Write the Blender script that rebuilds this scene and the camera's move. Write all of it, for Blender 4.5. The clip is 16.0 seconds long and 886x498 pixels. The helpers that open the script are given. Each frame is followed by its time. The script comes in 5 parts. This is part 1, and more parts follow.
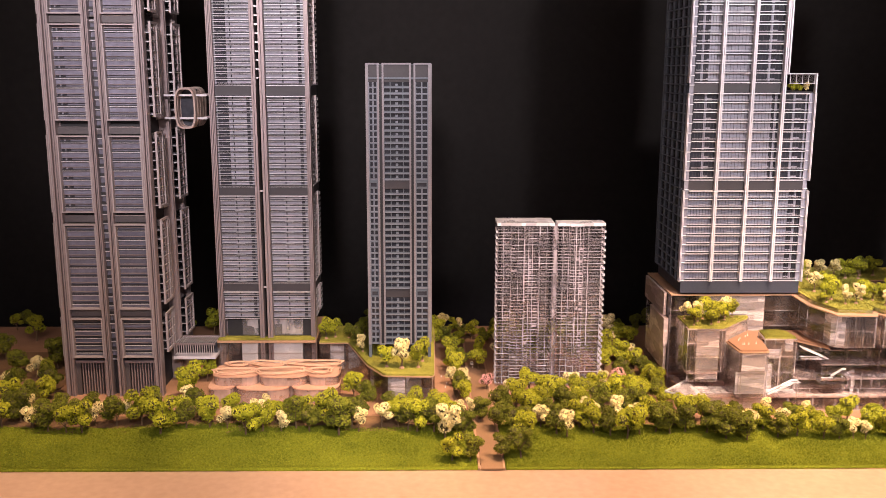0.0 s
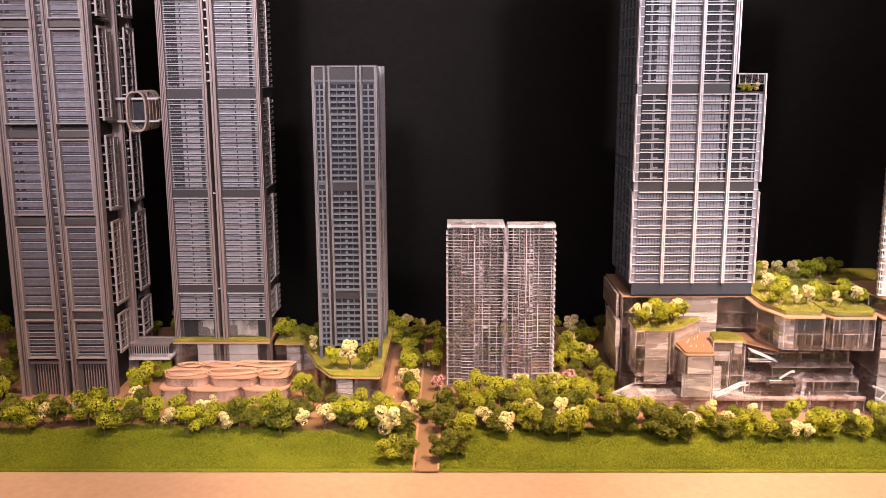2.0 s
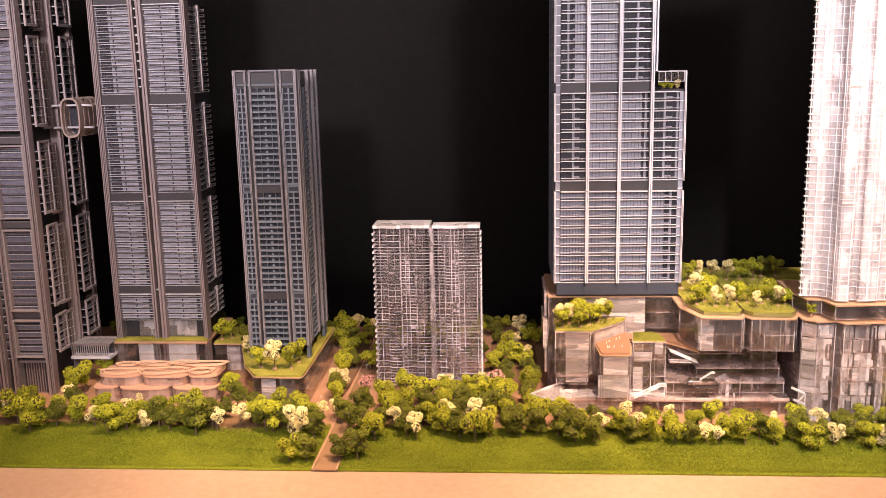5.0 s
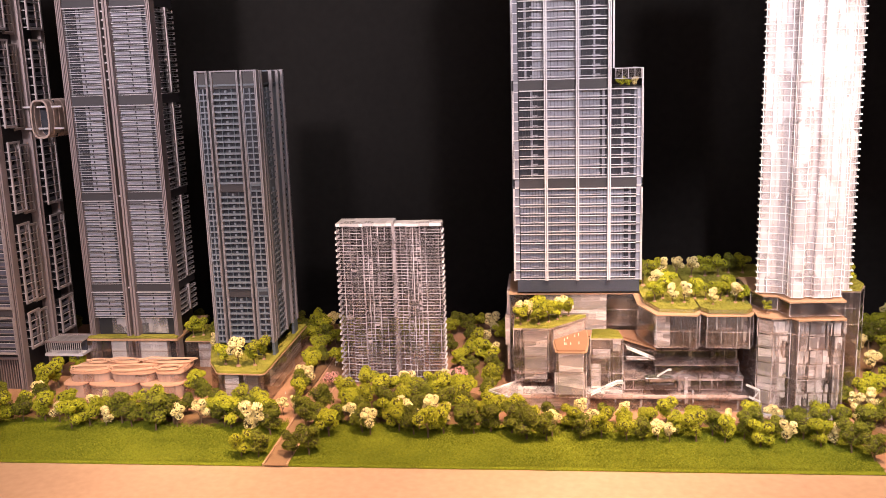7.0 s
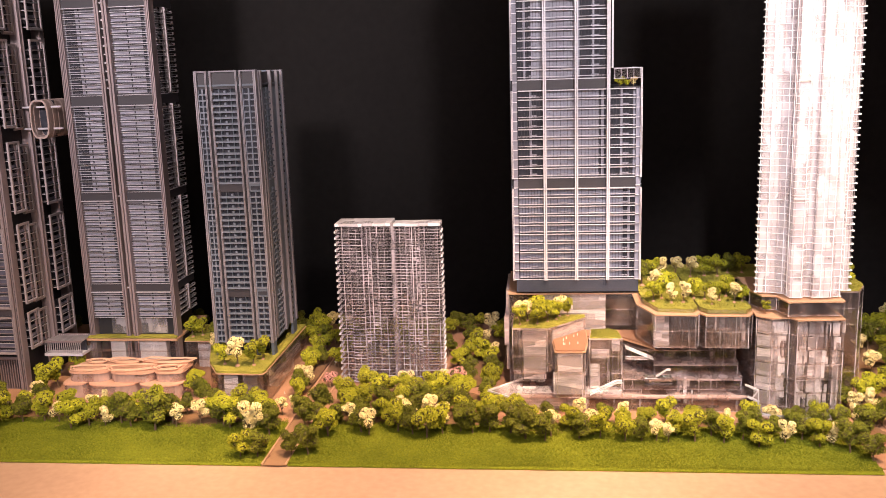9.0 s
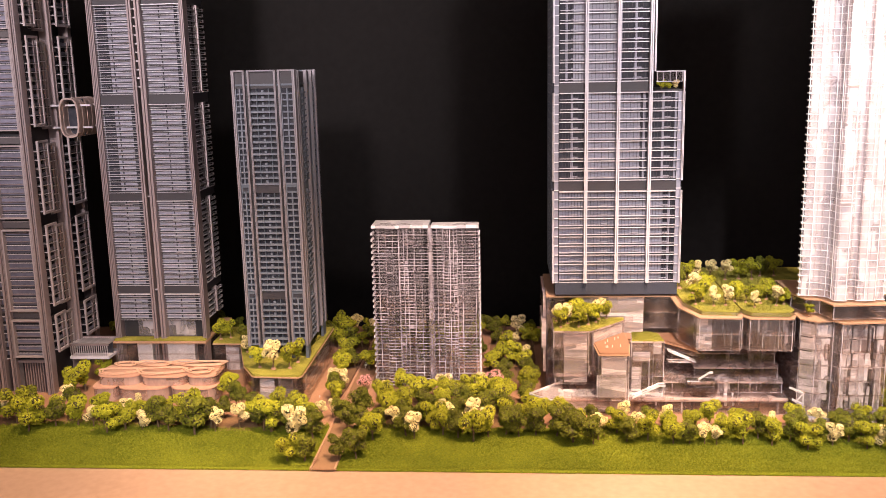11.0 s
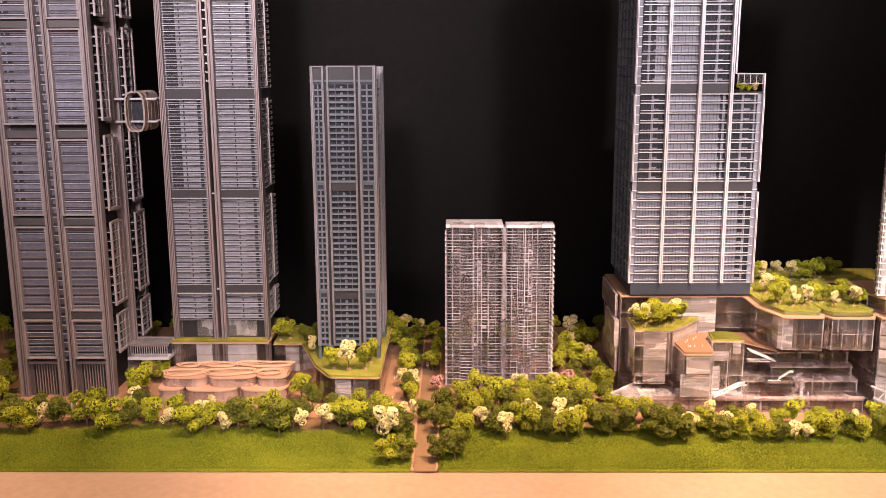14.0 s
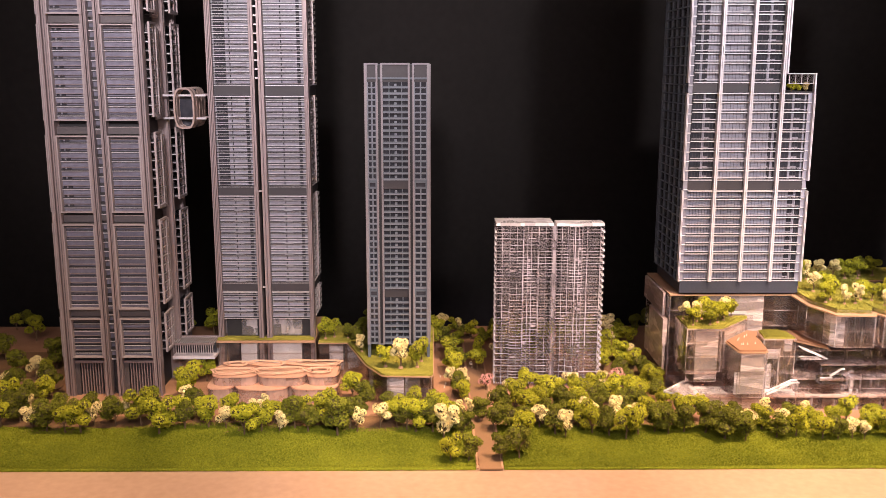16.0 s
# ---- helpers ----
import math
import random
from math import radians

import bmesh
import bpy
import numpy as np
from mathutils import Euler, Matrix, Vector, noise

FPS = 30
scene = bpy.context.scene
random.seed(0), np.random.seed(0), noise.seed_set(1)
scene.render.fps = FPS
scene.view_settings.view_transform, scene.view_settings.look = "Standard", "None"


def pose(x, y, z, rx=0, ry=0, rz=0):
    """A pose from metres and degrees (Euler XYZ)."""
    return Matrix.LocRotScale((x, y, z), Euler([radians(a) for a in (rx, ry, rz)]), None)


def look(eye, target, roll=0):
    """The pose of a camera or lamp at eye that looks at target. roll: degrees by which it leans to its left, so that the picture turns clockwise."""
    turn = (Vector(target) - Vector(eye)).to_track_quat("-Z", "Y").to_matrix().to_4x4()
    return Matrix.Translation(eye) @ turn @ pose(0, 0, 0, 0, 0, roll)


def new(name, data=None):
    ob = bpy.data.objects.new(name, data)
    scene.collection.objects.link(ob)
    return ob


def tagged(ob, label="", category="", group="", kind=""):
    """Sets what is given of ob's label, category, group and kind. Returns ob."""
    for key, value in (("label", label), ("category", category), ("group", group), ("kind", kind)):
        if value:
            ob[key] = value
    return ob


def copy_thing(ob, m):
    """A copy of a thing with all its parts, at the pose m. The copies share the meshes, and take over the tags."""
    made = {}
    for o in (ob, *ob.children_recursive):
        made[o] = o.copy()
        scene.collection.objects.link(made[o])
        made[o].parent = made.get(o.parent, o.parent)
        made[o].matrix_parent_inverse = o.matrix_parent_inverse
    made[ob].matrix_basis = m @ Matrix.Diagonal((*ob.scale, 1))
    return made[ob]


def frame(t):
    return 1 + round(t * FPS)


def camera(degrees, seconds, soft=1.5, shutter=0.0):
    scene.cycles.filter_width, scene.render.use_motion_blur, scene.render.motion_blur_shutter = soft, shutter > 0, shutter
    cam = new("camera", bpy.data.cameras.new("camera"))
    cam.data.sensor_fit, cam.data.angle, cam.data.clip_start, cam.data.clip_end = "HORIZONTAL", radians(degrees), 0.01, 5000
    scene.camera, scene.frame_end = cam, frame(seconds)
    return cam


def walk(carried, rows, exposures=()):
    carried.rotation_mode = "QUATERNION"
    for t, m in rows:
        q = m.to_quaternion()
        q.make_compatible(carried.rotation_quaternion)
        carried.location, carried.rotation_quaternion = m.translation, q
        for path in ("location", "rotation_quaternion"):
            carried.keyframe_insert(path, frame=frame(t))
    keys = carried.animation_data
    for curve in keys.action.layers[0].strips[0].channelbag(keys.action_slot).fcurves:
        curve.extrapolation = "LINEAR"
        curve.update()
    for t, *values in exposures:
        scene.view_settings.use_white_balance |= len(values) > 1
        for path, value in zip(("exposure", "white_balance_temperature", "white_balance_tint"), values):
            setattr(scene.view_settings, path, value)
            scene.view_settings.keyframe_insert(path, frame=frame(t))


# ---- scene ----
cam = camera(51.6, 16.0, soft=0.8)
METRES, EYE, TILT, LEAN, TURN = 1.6, 0.872, 0.0, 0.0, -0.9
ROWS = [
    (0.0, 0.0, 0.0, 0.0, 0.03, -11.13, -0.13),
    (0.5, 0.0295, 0.0002, 0.0014, 0.27, -11.16, -0.11),
    (1.0, 0.0568, 0.0005, 0.003, 0.57, -11.18, -0.04),
    (1.5, 0.0892, 0.0006, 0.0045, 0.96, -11.2, 0.08),
    (2.0, 0.1241, 0.0011, 0.0066, 1.43, -11.26, 0.2),
    (2.5, 0.16, 0.0016, 0.0078, 1.95, -11.26, 0.36),
    (3.0, 0.2006, 0.0022, 0.0088, 2.55, -11.29, 0.52),
    (3.5, 0.2373, 0.0031, 0.0101, 3.16, -11.33, 0.69),
    (4.0, 0.2743, 0.0038, 0.0103, 3.76, -11.33, 0.86),
    (4.5, 0.31, 0.0043, 0.0104, 4.32, -11.34, 1.03),
    (5.0, 0.349, 0.005, 0.0102, 4.87, -11.34, 1.19),
    (7.5, 0.4862, 0.0081, 0.0076, 6.95, -11.43, 1.87),
    (8.0, 0.5019, 0.0095, 0.0071, 7.21, -11.44, 1.97),
    (8.5, 0.4878, 0.0082, 0.0076, 6.98, -11.43, 1.88),
    (11.0, 0.352, 0.0045, 0.0099, 4.89, -11.33, 1.2),
    (11.5, 0.313, 0.0039, 0.0098, 4.35, -11.31, 1.04),
    (12.0, 0.2771, 0.0033, 0.0096, 3.79, -11.3, 0.87),
    (12.5, 0.2403, 0.0026, 0.009, 3.2, -11.29, 0.7),
    (13.0, 0.2043, 0.002, 0.0082, 2.61, -11.27, 0.54),
    (13.5, 0.1642, 0.0014, 0.0074, 2.0, -11.24, 0.38),
    (14.0, 0.1279, 0.0011, 0.0059, 1.48, -11.23, 0.23),
    (14.5, 0.0937, 0.0008, 0.0043, 1.04, -11.2, 0.1),
    (15.0, 0.0607, 0.0007, 0.0027, 0.64, -11.17, -0.02),
    (15.5, 0.0341, 0.0005, 0.0011, 0.35, -11.14, -0.1),
    (16.0, 0.0046, 0.0001, -0.0002, 0.13, -11.12, -0.11),
]
walk(cam, [(t, pose(0, 0, EYE, TILT, LEAN, TURN) @ pose(METRES * x, METRES * y, METRES * z, 90 + pitch, roll, yaw)) for t, x, y, z, yaw, pitch, roll in ROWS])

# ---- world and lights: a dark exhibition room with track spots above the visitor, plus an added fill lamp ----
scene.cycles.transparent_max_bounces = 40
world = bpy.data.worlds.new("room_air")
scene.world = world
world.use_nodes = True
world.node_tree.nodes["Background"].inputs[0].default_value = (0.9, 0.92, 1.0, 1)
world.node_tree.nodes["Background"].inputs[1].default_value = 0.03


def spot(name, eye, target, watts, colour, degrees, blend=0.6, radius=0.04):
    data = bpy.data.lights.new(name, "SPOT")
    data.energy, data.color, data.spot_size, data.spot_blend, data.shadow_soft_size = watts, colour, radians(degrees), blend, radius
    ob = new(name, data)
    ob.matrix_world = look(eye, target)
    return ob


WARM, WHITE, COOL = (1.0, 0.69, 0.485), (1.0, 0.92, 0.95), (1.0, 0.88, 0.91)
spot("track_spot_ground_east", (1.75, 1.3, 2.4), (1.22, 2.09, 0.0), 485, WARM, 42, 0.8)
spot("track_spot_ground_middle", (0.95, 1.15, 2.4), (0.42, 2.05, 0.0), 485, WARM, 42, 0.8)
spot("track_spot_ground_west", (0.1, 1.45, 2.4), (-0.40, 1.95, 0.0), 300, WARM, 42, 0.8)
spot("track_spot_ground_far_west", (-0.7, 1.5, 2.4), (-1.3, 1.95, 0.0), 135, WARM, 42, 0.8)
spot("track_spot_tower_east", (1.95, -1.2, 2.1), (0.80, 2.4, 1.32), 660, WHITE, 30, 0.95, 0.2)
spot("track_spot_white_tower", (1.15, 0.25, 2.2), (1.37, 2.25, 0.42), 320, WHITE, 28, 0.8)
spot("track_spot_block", (0.95, 0.2, 2.3), (0.40, 2.45, 0.27), 265, (1.0, 0.82, 1.0), 13.5, 0.6, 0.08)
spot("track_spot_tower_west", (-0.3, -1.2, 2.1), (-0.52, 2.45, 1.22), 720, COOL, 30, 0.95, 0.2)

spot("track_spot_podium", (0.5, -1.5, 2.2), (-0.33, 2.45, 0.06), 380, WHITE, 13, 0.8, 0.1)
# Added unseen soft lamp that lifts the backdrop and the dark parts
fill_lamp_data = bpy.data.lights.new("ceiling_panel", "AREA")
fill_lamp_data.shape, fill_lamp_data.size, fill_lamp_data.size_y, fill_lamp_data.energy, fill_lamp_data.color = "RECTANGLE", 3.0, 1.2, 150, (1.0, 0.84, 0.86)
new("ceiling_panel", fill_lamp_data).matrix_world = look((0.3, -1.2, 2.66), (0.3, 0.2, 0.0))

# ---- materials ----


def nodes_of(m):
    m.use_nodes = True
    nt = m.node_tree
    return nt, nt.nodes, nt.links, nt.nodes["Principled BSDF"]


def surface(name, base, rough=0.5, metal=0.0, vary=0.15, coarse=6.0, fine=120.0, bump=0.2, depth=0.001, shift=None, per_object=0.0, spec=0.5):
    """A painted or natural surface with colour change at two scales and a fine relief."""
    m = bpy.data.materials.new(name)
    nt, nodes, links, bsdf = nodes_of(m)
    coord = nodes.new("ShaderNodeTexCoord")
    a = nodes.new("ShaderNodeTexNoise")
    a.inputs["Scale"].default_value, a.inputs["Detail"].default_value = coarse, 5
    b = nodes.new("ShaderNodeTexNoise")
    b.inputs["Scale"].default_value, b.inputs["Detail"].default_value = fine, 3
    for n in (a, b):
        links.new(coord.outputs["Object"], n.inputs["Vector"])
    mixf = nodes.new("ShaderNodeMath")
    mixf.operation = "ADD"
    links.new(a.outputs[0], mixf.inputs[0])
    links.new(b.outputs[0], mixf.inputs[1])
    half = nodes.new("ShaderNodeMapRange")
    half.inputs["From Min"].default_value, half.inputs["From Max"].default_value = 0.65, 1.35
    links.new(mixf.outputs[0], half.inputs["Value"])
    mix = nodes.new("ShaderNodeMix")
    mix.data_type = "RGBA"
    other = shift or base
    mix.inputs["A"].default_value = (*[max(0, c * (1 - vary)) for c in base], 1)
    mix.inputs["B"].default_value = (*[min(1, c * (1 + vary)) for c in other], 1)
    links.new(half.outputs[0], mix.inputs["Factor"])
    out = mix.outputs["Result"]
    if per_object:
        info = nodes.new("ShaderNodeObjectInfo")
        rng = nodes.new("ShaderNodeMapRange")
        rng.inputs["To Min"].default_value, rng.inputs["To Max"].default_value = 1 - per_object, 1 + per_object
        links.new(info.outputs["Random"], rng.inputs["Value"])
        hsv = nodes.new("ShaderNodeHueSaturation")
        links.new(rng.outputs[0], hsv.inputs["Value"])
        links.new(out, hsv.inputs["Color"])
        out = hsv.outputs[0]
    links.new(out, bsdf.inputs["Base Color"])
    bsdf.inputs["Roughness"].default_value, bsdf.inputs["Metallic"].default_value = rough, metal
    bsdf.inputs["Specular IOR Level"].default_value = spec
    if bump:
        bp = nodes.new("ShaderNodeBump")
        bp.inputs["Strength"].default_value, bp.inputs["Distance"].default_value = bump, depth
        links.new(b.outputs[0], bp.inputs["Height"])
        links.new(bp.outputs[0], bsdf.inputs["Normal"])
    return m


def acrylic(name, tint, low, high, body=(0.9, 0.86, 0.86), rough=0.1, gloss_low=0.05, cells=28.0, stretch=(1.0, 0.7, 0.55)):
    """Clear sheet plastic: lets light through, is frosted in uneven patches that paint in bright glints, and reflects
    at its surface.
    """
    m = bpy.data.materials.new(name)
    nt, nodes, links, bsdf = nodes_of(m)
    bsdf.inputs["Base Color"].default_value = (*body, 1)
    bsdf.inputs["Roughness"].default_value = 0.4
    clear = nodes.new("ShaderNodeBsdfTransparent")
    clear.inputs[0].default_value = (*tint, 1)
    geo = nodes.new("ShaderNodeNewGeometry")
    scale = nodes.new("ShaderNodeVectorMath")
    scale.operation, scale.inputs[1].default_value = "MULTIPLY", stretch
    links.new(geo.outputs["Position"], scale.inputs[0])
    cell = nodes.new("ShaderNodeTexVoronoi")
    cell.distance = "CHEBYCHEV"
    cell.inputs["Scale"].default_value = cells
    links.new(scale.outputs[0], cell.inputs["Vector"])
    tone = nodes.new("ShaderNodeSeparateColor")
    links.new(cell.outputs["Color"], tone.inputs[0])
    soft_noise = nodes.new("ShaderNodeTexNoise")
    soft_noise.inputs["Scale"].default_value, soft_noise.inputs["Detail"].default_value = 45, 4
    links.new(scale.outputs[0], soft_noise.inputs["Vector"])
    mul = nodes.new("ShaderNodeMath")
    mul.operation = "MULTIPLY"
    links.new(tone.outputs[0], mul.inputs[0])
    links.new(soft_noise.outputs[0], mul.inputs[1])
    rng = nodes.new("ShaderNodeMapRange")
    rng.inputs["From Min"].default_value, rng.inputs["From Max"].default_value = 0.12, 0.5
    rng.inputs["To Min"].default_value, rng.inputs["To Max"].default_value = low, high
    links.new(mul.outputs[0], rng.inputs["Value"])
    mix = nodes.new("ShaderNodeMixShader")
    links.new(rng.outputs[0], mix.inputs[0])
    links.new(clear.outputs[0], mix.inputs[1])
    links.new(bsdf.outputs[0], mix.inputs[2])
    gloss = nodes.new("ShaderNodeBsdfGlossy")
    gloss.inputs["Roughness"].default_value = rough
    facing = nodes.new("ShaderNodeLayerWeight")
    facing.inputs["Blend"].default_value = 0.5
    power = nodes.new("ShaderNodeMath")
    power.operation, power.inputs[1].default_value = "POWER", 4.0
    links.new(facing.outputs["Facing"], power.inputs[0])
    fres = nodes.new("ShaderNodeMapRange")
    fres.inputs["To Min"].default_value, fres.inputs["To Max"].default_value = gloss_low, 0.8
    links.new(power.outputs[0], fres.inputs["Value"])
    bp = nodes.new("ShaderNodeBump")
    bp.inputs["Strength"].default_value, bp.inputs["Distance"].default_value = 0.35, 0.003
    links.new(soft_noise.outputs[0], bp.inputs["Height"])
    links.new(bp.outputs[0], gloss.inputs["Normal"])
    top = nodes.new("ShaderNodeMixShader")
    links.new(fres.outputs[0], top.inputs[0])
    links.new(mix.outputs[0], top.inputs[1])
    links.new(gloss.outputs[0], top.inputs[2])
    links.new(top.outputs[0], nodes["Material Output"].inputs["Surface"])
    return m


TABLE = surface("birch_laminate", (0.40, 0.25, 0.165), 0.36, 0, 0.08, 2.5, 60, 0.05, shift=(0.42, 0.275, 0.185))
PAVING = surface("terracotta_paving", (0.30, 0.155, 0.082), 0.8, 0, 0.22, 9, 260, 0.25, 0.0006, shift=(0.34, 0.18, 0.10))
PATH = surface("brown_path", (0.235, 0.13, 0.064), 0.75, 0, 0.16, 12, 300, 0.2, 0.0006)
KERB = surface("sandstone_kerb", (0.42, 0.24, 0.14), 0.7, 0, 0.12, 20, 300, 0.2, 0.0005)
SOIL = surface("soil_bed", (0.16, 0.085, 0.035), 0.95, 0, 0.4, 14, 240, 0.6, 0.002)
LAWN = surface("flocked_lawn", (0.112, 0.134, 0.007), 0.95, 0, 0.42, 5, 300, 1.0, 0.003, shift=(0.165, 0.182, 0.012), spec=0.15)
FIBRE = surface("grass_fibre", (0.126, 0.158, 0.008), 0.9, 0, 0.35, 7, 200, 0, shift=(0.19, 0.205, 0.016), spec=0.15)
TURF = surface("roof_turf", (0.20, 0.21, 0.03), 0.95, 0, 0.4, 14, 420, 1.0, 0.003, shift=(0.30, 0.27, 0.05), spec=0.15)
LEAF_BRIGHT = surface("bright_foam_leaf", (0.27, 0.29, 0.016), 0.85, 0, 0.22, 40, 500, 0.4, 0.002, shift=(0.37, 0.36, 0.025), per_object=0.22, spec=0.2)
LEAF_DARK = surface("dark_foam_leaf", (0.125, 0.14, 0.013), 0.85, 0, 0.22, 40, 500, 0.4, 0.002, shift=(0.15, 0.15, 0.014), per_object=0.25, spec=0.2)
LEAF_CREAM = surface("cream_blossom", (0.72, 0.57, 0.24), 0.85, 0, 0.18, 40, 500, 0.4, 0.002, shift=(0.80, 0.68, 0.34), per_object=0.12, spec=0.2)
LEAF_PINK = surface("pink_blossom", (0.72, 0.36, 0.32), 0.85, 0, 0.18, 40, 500, 0.4, 0.002, per_object=0.1, spec=0.2)
# Dark brown-green that puts the inner shade of the crowns into colour
CROWN_SHADE = surface("crown_inner_shade", (0.07, 0.06, 0.015), 0.95, 0, 0.4, 60, 600, 0.5, 0.001)
BARK = surface("tree_bark", (0.16, 0.10, 0.05), 0.9, 0, 0.3, 60, 600, 0.6, 0.001)
BRONZE = surface("bronze_grey_metal", (0.27, 0.217, 0.222), 0.42, 0.35, 0.10, 8, 200, 0.08, 0.0004)
STEEL_DARK = surface("dark_bronze_panel", (0.10, 0.088, 0.092), 0.5, 0.3, 0.15, 10, 200, 0.08, 0.0004)
SILVER = surface("silver_fin", (0.66, 0.63, 0.67), 0.32, 0.5, 0.10, 12, 200, 0.05, 0.0003, per_object=0.12)
WHITE_FRAME = surface("white_frame", (0.60, 0.57, 0.61), 0.4, 0.1, 0.06, 12, 200, 0.05, 0.0003)
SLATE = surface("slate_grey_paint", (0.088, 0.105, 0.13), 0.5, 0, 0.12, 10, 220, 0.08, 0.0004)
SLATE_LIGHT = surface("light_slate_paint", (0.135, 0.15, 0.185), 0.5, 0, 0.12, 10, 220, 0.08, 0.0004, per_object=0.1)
SLATE_POST = surface("mauve_slate_post", (0.215, 0.195, 0.215), 0.45, 0.15, 0.1, 10, 200, 0.05, 0.0003)
PINK_POST = surface("rose_grey_post", (0.33, 0.285, 0.29), 0.45, 0.2, 0.08, 10, 200, 0.05, 0.0003)
PLINTH_GREY = surface("dark_slate_plinth", (0.045, 0.05, 0.068), 0.35, 0, 0.12, 9, 220, 0.05, 0.0004)
BAND = surface("grey_band_panel", (0.034, 0.030, 0.035), 0.55, 0.1, 0.14, 9, 220, 0.08, 0.0004)
GLASS_GREY = surface("grey_tower_glass", (0.265, 0.262, 0.312), 0.2, 0.0, 0.18, 5, 60, 0.04, 0.0005, per_object=0.15)
GLASS_BRONZE = surface("smoky_tower_glass", (0.15, 0.145, 0.185), 0.14, 0.0, 0.3, 5, 60, 0.04, 0.0005, per_object=0.25)
GLASS_DARK = surface("dark_tower_glass", (0.035, 0.036, 0.045), 0.12, 0.0, 0.4, 7, 60, 0.04, 0.0005)
WOOD_GREY = surface("taupe_ring", (0.30, 0.225, 0.20), 0.5, 0.1, 0.15, 20, 220, 0.1, 0.0004)
# Near-black for tower cores, and for strips that paint dark gaps
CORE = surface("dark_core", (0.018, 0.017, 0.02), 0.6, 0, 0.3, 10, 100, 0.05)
WOOD_RIM = surface("oak_rim", (0.42, 0.25, 0.15), 0.55, 0, 0.15, 14, 200, 0.1, 0.0004)
DECK = surface("terrace_deck", (0.27, 0.135, 0.075), 0.65, 0, 0.15, 14, 220, 0.15, 0.0005)
PEACH = surface("peach_roof", (0.72, 0.45, 0.31), 0.5, 0, 0.10, 14, 220, 0.08, 0.0004)
TIER = surface("rose_terrace", (0.54, 0.315, 0.215), 0.5, 0, 0.12, 14, 220, 0.08, 0.0004)
CURTAIN = surface("black_backdrop", (0.0094, 0.0081, 0.0077), 0.9, 0, 0.25, 1.2, 40, 0.1, spec=0.1)
# Kept pale so the unseen walls and ceiling bounce light as fill
ROOM = surface("pale_bounce_paint", (0.66, 0.62, 0.60), 0.8, 0, 0.2, 1.5, 60, 0.05)
FIGURE = surface("white_figure", (0.75, 0.68, 0.62), 0.6, 0, 0.08, 60, 300, 0)
ACRYL = acrylic("clear_acrylic", (0.975, 0.96, 0.955), 0.003, 0.03, (0.92, 0.79, 0.75), 0.05, 0.09)
ACRYL_CLEAR = acrylic("water_clear_acrylic", (0.975, 0.965, 0.965), 0.003, 0.015, (0.92, 0.87, 0.87), 0.06, 0.06)
ACRYL_MIST = acrylic("misty_acrylic", (0.96, 0.945, 0.95), 0.05, 0.10, (0.92, 0.81, 0.83), 0.12, 0.06)
ACRYL_PLATE = acrylic("clear_floor_plate", (0.95, 0.92, 0.90), 0.03, 0.09, (0.78, 0.56, 0.48), 0.06, 0.07)
ACRYL_EDGE = acrylic("acrylic_slab", (0.95, 0.93, 0.935), 0.10, 0.42, (0.92, 0.83, 0.84), 0.12, 0.06)
ACRYL_WHITE = acrylic("frosted_acrylic", (0.95, 0.94, 0.94), 0.38, 0.85, (0.92, 0.89, 0.89), 0.2, 0.06)
ACRYL_VEIL = acrylic("veiled_acrylic", (0.95, 0.93, 0.94), 0.24, 0.54, (0.91, 0.86, 0.88), 0.2, 0.06, 36.0)
ACRYL_ROSE = acrylic("rose_acrylic", (0.94, 0.88, 0.86), 0.18, 0.48, (0.86, 0.68, 0.62), 0.1, 0.07)
# Streaky opacity that paints bright glass reflections into the plastic
ACRYL_GLARE = acrylic("glare_streak_acrylic", (0.95, 0.93, 0.93), 0.30, 1.0, (0.93, 0.87, 0.86), 0.1, 0.08, 9.0, (1.0, 1.0, 6.0))
# Patchy opacity that paints broken glints into the plastic
ACRYL_GLINT = acrylic("glint_patch_acrylic", (0.95, 0.93, 0.93), 0.0, 0.85, (0.93, 0.88, 0.87), 0.08, 0.08, 46.0, (1.5, 1.0, 0.45))
ACRYL_BLUSH = acrylic("blush_acrylic", (0.94, 0.88, 0.86), 0.5, 0.9, (0.80, 0.64, 0.58), 0.1, 0.07, 14.0, (1.0, 1.0, 3.0))
ACRYL_SNOW = acrylic("snow_acrylic", (0.96, 0.95, 0.95), 0.75, 0.95, (0.93, 0.91, 0.91), 0.25, 0.05)
SOLID = bpy.data.materials.new("solid_acrylic")
nodes_of(SOLID)[3].inputs["Transmission Weight"].default_value = 1.0
SOLID.node_tree.nodes["Principled BSDF"].inputs["Base Color"].default_value = (0.97, 0.93, 0.92, 1)
SOLID.node_tree.nodes["Principled BSDF"].inputs["Roughness"].default_value = 0.12
SOLID.node_tree.nodes["Principled BSDF"].inputs["IOR"].default_value = 1.49
ACRYL_PEACH = acrylic("peach_acrylic", (0.93, 0.80, 0.73), 0.22, 0.46, (0.76, 0.55, 0.46), 0.1, 0.09)

# ---- building helpers ----


def add_box(bm, x0, x1, y0, y1, z0, z1):
    v = [bm.verts.new(p) for p in ((x0, y0, z0), (x1, y0, z0), (x1, y1, z0), (x0, y1, z0), (x0, y0, z1), (x1, y0, z1), (x1, y1, z1), (x0, y1, z1))]
    for f in ((3, 2, 1, 0), (4, 5, 6, 7), (0, 1, 5, 4), (1, 2, 6, 5), (2, 3, 7, 6), (3, 0, 4, 7)):
        bm.faces.new([v[i] for i in f])


